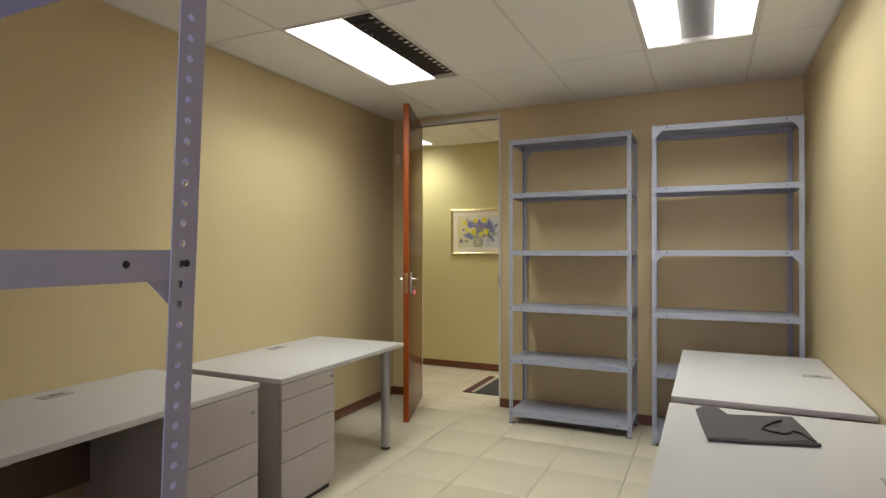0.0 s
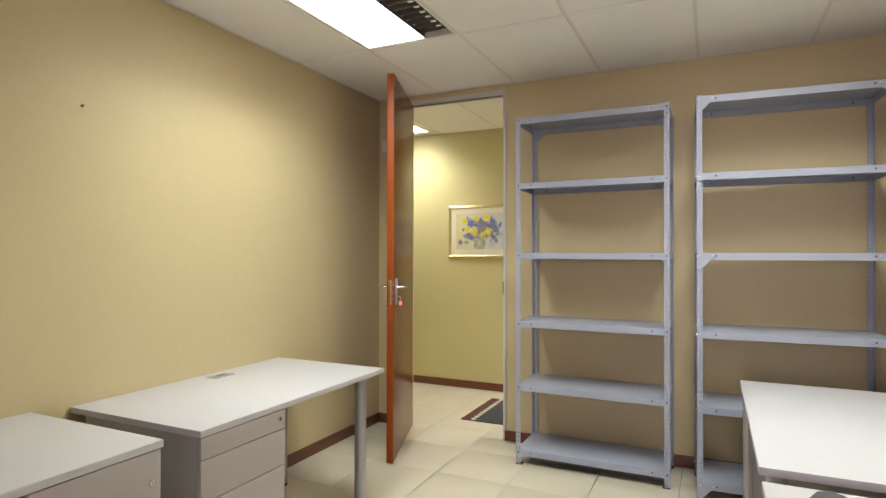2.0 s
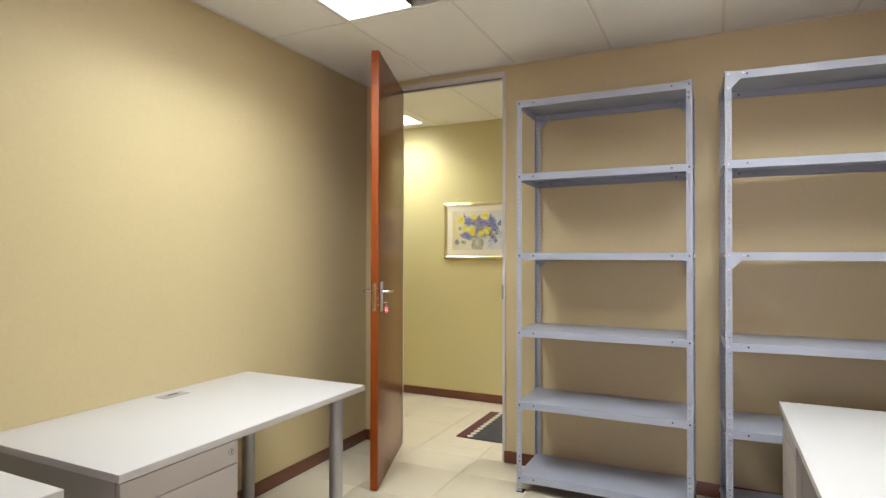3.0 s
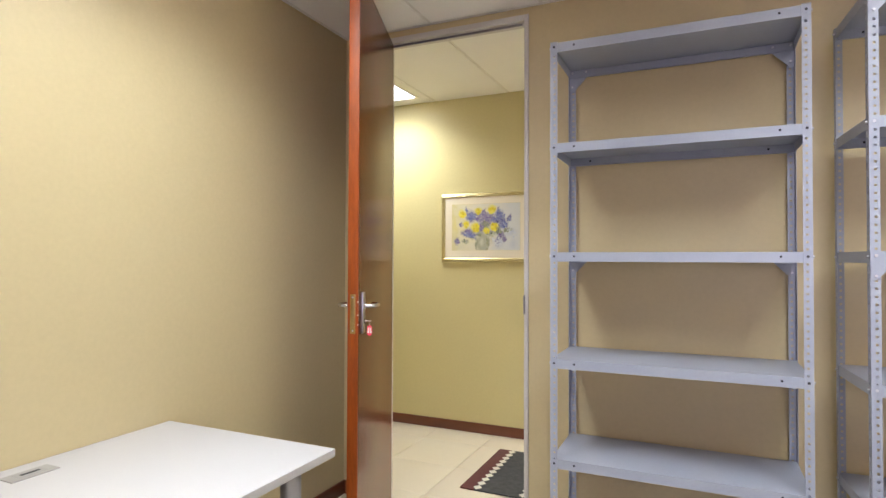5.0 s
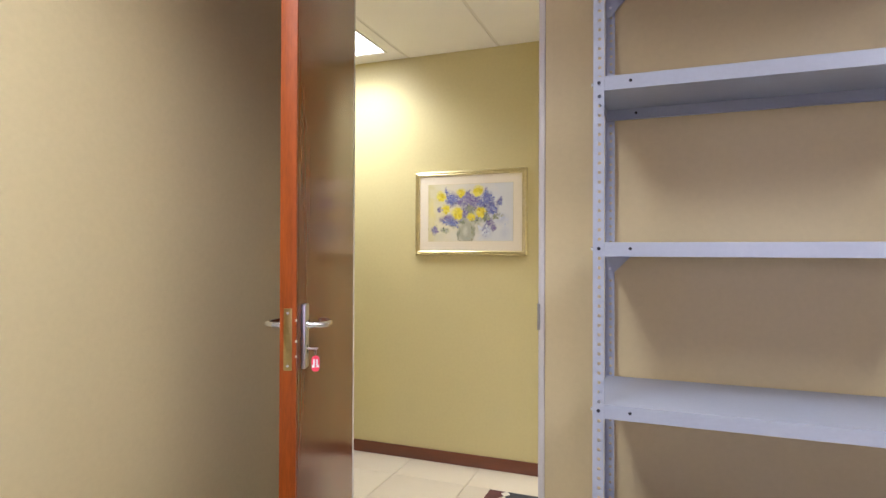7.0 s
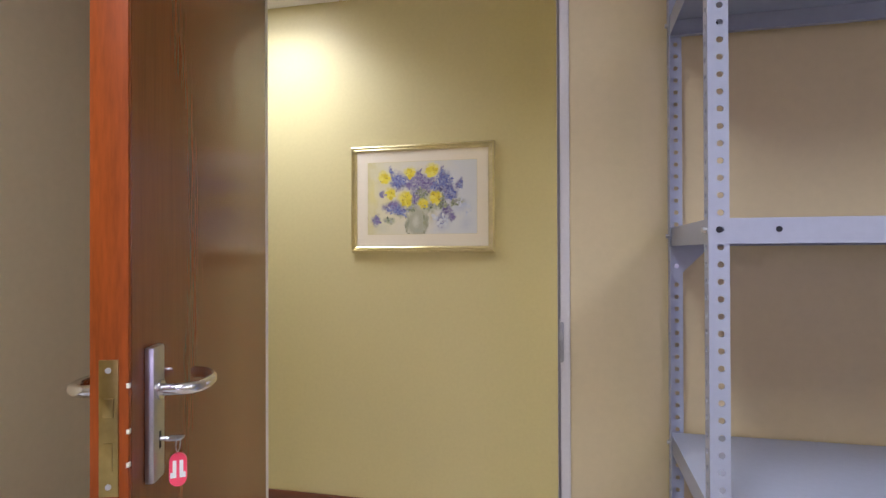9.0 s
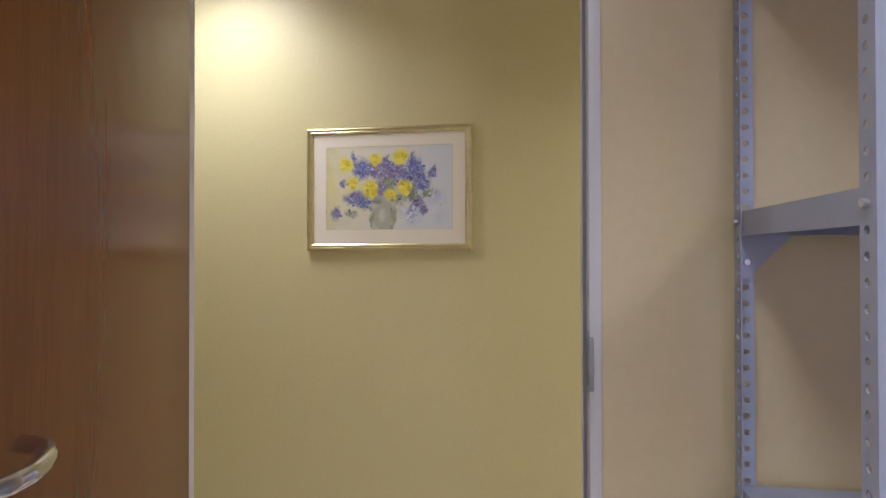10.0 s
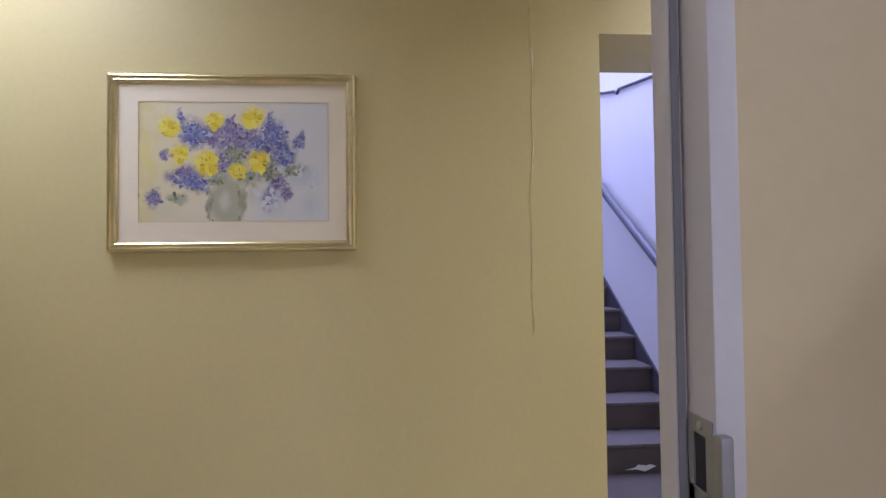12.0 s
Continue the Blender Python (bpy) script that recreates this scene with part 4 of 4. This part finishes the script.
def painting():
    x0, x1, z0, z1 = -2.212, -1.492, 1.300, 1.827
    y = HALL_N
    p = thing("framed_painting", "watercolour of yellow and blue flowers in gold frame", "painting")
    fw = 0.030

    def bar(name, a, b, across):
        """One side of the moulding, with a stepped, rounded profile and mitred ends."""
        prof = [(0, 0), (0, 0.016), (0.004, 0.022), (0.010, 0.023), (0.013, 0.018), (0.018, 0.018), (0.022, 0.021), (0.026, 0.019), (0.030, 0.012), (0.030, 0)]
        bm = bmesh.new()
        a, b, across = Vector(a), Vector(b), Vector(across)
        along = (b - a).normalized()
        ends = []
        for q, s in ((a, 1), (b, -1)):
            ends.append([bm.verts.new(q + across * u + along * (s * u) + Vector((0, -v, 0))) for u, v in prof])
        n = len(prof)
        for i in range(n):
            bm.faces.new((ends[0][i], ends[0][(i + 1) % n], ends[1][(i + 1) % n], ends[1][i]))
        bm.faces.new(ends[0]), bm.faces.new(ends[1][::-1])
        part(name, bm, M_GOLD, p, "", 50)

    yy = y - 0.001
    bar("frame_side", (x0, yy, z0), (x1, yy, z0), (0, 0, 1))
    bar("frame_side", (x0, yy, z1), (x1, yy, z1), (0, 0, -1))
    bar("frame_side", (x0, yy, z0), (x0, yy, z1), (1, 0, 0))
    bar("frame_side", (x1, yy, z0), (x1, yy, z1), (-1, 0, 0))
    ax0, ax1, az0, az1 = x0 + 0.086, x1 - 0.082, z0 + 0.087, z1 - 0.083
    ym = y - 0.010
    ox0, ox1, oz0, oz1 = x0 + 0.028, x1 - 0.028, z0 + 0.028, z1 - 0.028
    def ring(xa, xb, za, zb, t, y0, y1):
        bm = bmesh.new()
        loops = []
        for y, k in ((y0, 0), (y0, t), (y1, t), (y1, 0)):
            loops.append([bm.verts.new((x, y, z)) for x, z in ((xa + k[0] if k else xa, za + k[1] if k else za), (xb - k[2] if k else xb, za + k[1] if k else za),
                                                                  (xb - k[2] if k else xb, zb - k[3] if k else zb), (xa + k[0] if k else xa, zb - k[3] if k else zb))])
        for u, v in zip(loops, loops[1:] + loops[:1]):
            for i in range(4):
                bm.faces.new((u[i], u[(i + 1) % 4], v[(i + 1) % 4], v[i]))
        return bm

    part("mount", ring(ox0, ox1, oz0, oz1, (ax0 - ox0, az0 - oz0, ox1 - ax1, oz1 - az1), ym - 0.002, ym), M_MOUNT, p, "cream mount board", None)
    part("mount_line", ring(ax0, ax1, az0, az1, (0.0015,) * 4, ym - 0.0024, ym - 0.0001), M_GOLD, p, "", None)
    part("paper", boxed((ax0, ax1, ym - 0.0012, ym - 0.0002, az0, az1)), watercolour(ax0, az1, ax1 - ax0, az1 - az0), p, "loose watercolour of flowers in a vase")


    # brushwork: loose dabs laid over the washes
    rng = random.Random(11)
    W, H, ratio = ax1 - ax0, az1 - az0, (az1 - az0) / (ax1 - ax0)

    def dabs(name, mat, strokes, label):
        verts, faces = [], []
        for u, v, ln, wd, ang in strokes:
            c, s_, i = math.cos(ang), math.sin(ang), len(verts)
            up = ym - 0.0013 - rng.uniform(0, 0.0006)
            for a, b in ((0, 0), (0.3, 0.42), (0.7, 0.5), (0.95, 0.28), (1.0, -0.1), (0.75, -0.5), (0.3, -0.38)):
                a, b = a * ln * rng.uniform(0.85, 1.15), b * wd * rng.uniform(0.7, 1.3)
                pu = min(max(u + a * c - b * s_, 0.004), 0.996)
                pv = min(max(v * ratio + a * s_ + b * c, 0.004), ratio - 0.004)
                verts.append((ax0 + pu * W, up, az1 - pv * W))
            faces.append(tuple(range(i, i + 7)))
        me = bpy.data.meshes.new(name)
        me.from_pydata(verts, [], faces)
        tagged(part(name, me, mat, p, label), label, kind="stuff")

    def spray(spots, density, size):
        out = []
        for u, v, ru, rv in spots:
            for _ in range(int(density * ru * rv * 10000)):
                a, q = rng.uniform(0, 6.283), math.sqrt(rng.random()) * rng.uniform(0.75, 1.15)
                ln = size * rng.uniform(0.55, 1.5)
                out.append((u + ru * q * math.cos(a), v + rv * q * math.sin(a) / ratio, ln, ln * rng.uniform(0.35, 0.8), rng.uniform(0, 6.283)))
        return out

    blooms = ((0.155, 0.22, 0.058), (0.40, 0.166, 0.050), (0.60, 0.145, 0.058), (0.214, 0.446, 0.052), (0.358, 0.515, 0.068), (0.633, 0.51, 0.064), (0.52, 0.586, 0.044))
    blue_spots = ((0.29, 0.26, 0.060, 0.050), (0.224, 0.14, 0.010, 0.030), (0.705, 0.27, 0.055, 0.055), (0.695, 0.15, 0.012, 0.026), (0.76, 0.45, 0.050, 0.048), (0.842, 0.34, 0.022, 0.026),
                  (0.865, 0.28, 0.010, 0.014), (0.25, 0.66, 0.070, 0.040), (0.33, 0.70, 0.040, 0.030), (0.62, 0.34, 0.040, 0.026))
    violet_spots = ((0.50, 0.27, 0.070, 0.050), (0.40, 0.32, 0.045, 0.030), (0.48, 0.17, 0.012, 0.030), (0.141, 0.44, 0.018, 0.018), (0.08, 0.80, 0.030, 0.030), (0.746, 0.68, 0.034, 0.026),
                    (0.773, 0.77, 0.020, 0.028), (0.437, 0.53, 0.020, 0.040), (0.57, 0.33, 0.040, 0.030), (0.24, 0.60, 0.040, 0.020))
    leaf_spots = ((0.50, 0.44, 0.050, 0.034), (0.20, 0.80, 0.030, 0.010), (0.42, 0.66, 0.040, 0.014), (0.69, 0.60, 0.050, 0.024), (0.80, 0.58, 0.040, 0.018), (0.57, 0.63, 0.040, 0.012), (0.70, 0.50, 0.020, 0.020))
    dabs("leaf_brushwork", island_paint("leaf_paint", ((0.10, 0.12, 0.09), (0.25, 0.29, 0.17), (0.40, 0.42, 0.30), (0.17, 0.17, 0.24))), spray(leaf_spots, 2.6, 0.022), "grey-green leaf strokes")
    dabs("violet_brushwork", island_paint("violet_paint", ((0.12, 0.08, 0.26), (0.24, 0.20, 0.40), (0.36, 0.34, 0.48), (0.18, 0.17, 0.33))), spray(violet_spots, 2.6, 0.019), "violet flower strokes")
    dabs("blue_brushwork", island_paint("blue_paint", ((0.07, 0.09, 0.36), (0.17, 0.21, 0.48), (0.32, 0.37, 0.58), (0.12, 0.11, 0.32))), spray(blue_spots, 2.8, 0.018), "blue flower strokes")
    petals, hearts = [], []
    for u, v, r in blooms:
        turn = rng.uniform(0, 1)
        for ringf, n in ((1.0, 9), (0.68, 7)):
            for k in range(n):
                a = turn + 6.283 * k / n + rng.uniform(-0.22, 0.22)
                ln = r * ringf * rng.uniform(0.75, 1.12)
                petals.append((u, v, ln, ln * 0.62, a))
        for k in range(15):
            a, q = rng.uniform(0, 6.283), rng.uniform(0.1, 0.3)
            hearts.append((u + q * r * math.cos(a), v + q * r * math.sin(a) / ratio, r * rng.uniform(0.2, 0.6), r * rng.uniform(0.05, 0.11), a))
    # the vase: curved outlines and a shaded side; pale blue strokes beyond it
    vase = []
    for side, reach in ((-1, 0.085), (1, 0.085)):
        for k in range(12):
            q = k / 11
            vase.append((0.445 + side * (reach * (0.72 + 0.28 * math.sin(0.4 + 2.4 * q))) + rng.uniform(-0.006, 0.006), 0.68 + 0.29 * q, 0.034, 0.013 + 0.008 * (side > 0), 1.57 + side * rng.uniform(-0.3, 0.3)))
    dabs("vase_brushwork", island_paint("olive_paint", ((0.26, 0.28, 0.18), (0.38, 0.39, 0.27), (0.46, 0.47, 0.36), (0.34, 0.34, 0.20))), vase, "soft olive vase outline strokes")
    dabs("pale_brushwork", island_paint("pale_blue_paint", ((0.44, 0.51, 0.64), (0.56, 0.61, 0.68), (0.66, 0.69, 0.70), (0.50, 0.55, 0.62))),
         spray(((0.705, 0.82, 0.035, 0.040), (0.87, 0.60, 0.055, 0.030), (0.63, 0.78, 0.02, 0.03), (0.92, 0.70, 0.02, 0.02)), 1.1, 0.030), "pale blue wash strokes")
    dabs("petal_brushwork", island_paint("yellow_paint", ((0.66, 0.53, 0.015), (0.78, 0.67, 0.03), (0.82, 0.75, 0.12), (0.74, 0.60, 0.02))), petals, "bright yellow petal strokes")
    dabs("heart_brushwork", island_paint("ochre_paint", ((0.30, 0.20, 0.03), (0.45, 0.33, 0.04), (0.22, 0.17, 0.06), (0.50, 0.40, 0.06))), hearts, "ochre strokes at the flower hearts")


painting()


def mat_rug():
    x0, x1, y0, y1 = -1.632, -1.165, 5.490, 6.213
    r = thing("door_mat", "woven maroon and charcoal mat with cream diamond rows", "mat")
    zt = 0.009
    part("border", boxed((x0, x0 + 0.085, y0, y1, 0, zt), bevel=0.002), M_MAROON, r, "maroon woven stripe")
    part("border", boxed((x1 - 0.085, x1, y0, y1, 0, zt), bevel=0.002), M_MAROON, r, "maroon woven stripe")
    part("field", boxed((x0 + 0.086, x1 - 0.086, y0, y1, 0, zt), bevel=0.002), M_CHAR, r, "charcoal woven field")
    dia = finish(sheet(bmesh.new(), [(-0.026, 0), (0, -0.031), (0.026, 0), (0, 0.031)], 0, 0.0022), "diamond")
    dia.materials.append(M_CREAMW)
    n = 11
    for x in (x0 + 0.098, x1 - 0.098):
        for k in range(n):
            ob = part("diamond", dia, M_CREAMW, r)
            ob.location = (x, y0 + 0.034 + (y1 - y0 - 0.068) * k / (n - 1), zt - 0.0004)


mat_rug()


def staircase():
    s = thing("staircase", "grey concrete stairs climbing beside a white wall", "stairs", kind="structure")
    x0, x1, y, rise, go = -1.0, STAIR_R - 0.016, 8.09, 0.175, 0.28
    for k in range(14):
        z = rise * (k + 1)
        st = part("step", boxed((x0, x1, y + k * go, y + (k + 1) * go + 0.02, z - rise, z - 0.022), bevel=0.003), M_STEP, s)
        part("tread", boxed((x0, x1, y + k * go - 0.012, y + (k + 1) * go - 0.001, z - 0.021, z), bevel=0.004), M_NOSE, st, "worn paler tread")
    bm = bmesh.new()
    pts = [(y - 0.35, 0.0), (y - 0.35, 0.10), (y - 0.10, 0.13), (y + 14 * go, 14 * rise + 0.19), (y + 14 * go, 14 * rise - 0.6), (y + 0.3, 0.0)]
    a = [bm.verts.new((STAIR_R - 0.014, u, v)) for u, v in pts]
    b = [bm.verts.new((STAIR_R - 0.0005, u, v)) for u, v in pts]
    bm.faces.new(a), bm.faces.new(b[::-1])
    for i in range(len(pts)):
        j = (i + 1) % len(pts)
        bm.faces.new((a[i], a[j], b[j], b[i]))
    part("stringer", bm, M_STRINGER, s, "dark painted wall stringer")
    bm = bmesh.new()
    sheet(bm, [(-0.10, 0), (-0.04, 0.012), (-0.02, 0.03), (0.03, 0.022), (0.05, 0.03), (0.09, 0.018), (0.05, 0.0), (0.02, -0.012), (-0.03, 0.002)], 0, 0.0008,
          pose(0.045, y - 0.0005, 0.022, 90, 0, 0))
    part("paint_splash", bm, M_WHITE, s, "white paint splash on the riser")


staircase()


def handrail():
    h = thing("handrail", "grey painted handrail on stairwell wall brackets", "handrail")
    xr = STAIR_R - 0.065
    slope = 0.60
    pts = [(xr, 7.95, 0.98), (xr, 8.10, 1.07), (xr, 12.0, 1.07 + 3.9 * slope)]
    bm = tube(bmesh.new(), pts, 0.030, 18)
    part("rail", bm, M_RAIL, h, "", 60)
    part("rail_web", tube(bmesh.new(), [(a + 0.012, b, c - 0.045) for a, b, c in pts], 0.018, 12), M_RAIL, h, "", 60)
    for y in (8.55, 9.6, 10.7):
        z = 1.07 + (y - 8.10) * slope
        part("bracket", tube(bmesh.new(), [(xr, y, z - 0.02), (xr + 0.01, y, z - 0.065), (STAIR_R, y, z - 0.075)], 0.008, 8), M_RAIL, h)


handrail()
c_ob = thing("conduit", "thin dark cable conduit clipped along the wall", "conduit")
part("pipe", tube(bmesh.new(), [(STAIR_R - 0.012, 7.6, 2.37), (STAIR_R - 0.012, 9.15, 2.625), (STAIR_R - 0.012, 9.19, 2.60), (STAIR_R - 0.012, 9.23, 2.63), (STAIR_R - 0.012, 11.5, 3.20)], 0.011, 10), M_STRINGER, c_ob)

# screw mark on the west wall
nail = thing("wall_screw", "small dark screw in the tan wall", "screw")
part("head", rod(bmesh.new(), (WL, 2.775, 1.968), (WL + 0.010, 2.775, 1.968), 0.005, 12), M_GAP, nail)

# ---- floor tiles ----
floor_ob = thing("floor", "glossy cream ceramic floor tiles with brown joints", "floor", kind="structure")
TP, TX, TY, JOINT = 0.455, -2.235, 0.325, 0.0034
tile_meshes = {}


def tile(x0, x1, y0, y1):
    w, l = round(x1 - x0 - JOINT, 4), round(y1 - y0 - 0.0007, 4)
    if w < 0.01 or l < 0.01:
        return
    if (w, l) not in tile_meshes:
        me = finish(boxed((-w / 2, w / 2, -l / 2, l / 2, -0.010, 0.0), bevel=0.0007), "tile", 20)
        me.materials.append(M_TILE)
        tile_meshes[(w, l)] = me
    ob = part("tile", tile_meshes[(w, l)], M_TILE, floor_ob)
    ob.location = ((x0 + x1) / 2, (y0 + y1) / 2, random.uniform(-0.0003, 0.0))


def lay(xa, xb, ya, yb):
    i0, i1 = math.floor((xa - TX) / TP), math.ceil((xb - TX) / TP)
    j0, j1 = math.floor((ya - TY) / TP), math.ceil((yb - TY) / TP)
    for i in range(i0, i1):
        for j in range(j0, j1):
            tile(max(xa, TX + i * TP), min(xb, TX + (i + 1) * TP), max(ya, TY + j * TP), min(yb, TY + (j + 1) * TP))


lay(WL, WR, WS, WB)
lay(HALL_W, HALL_E, WB, HALL_N)
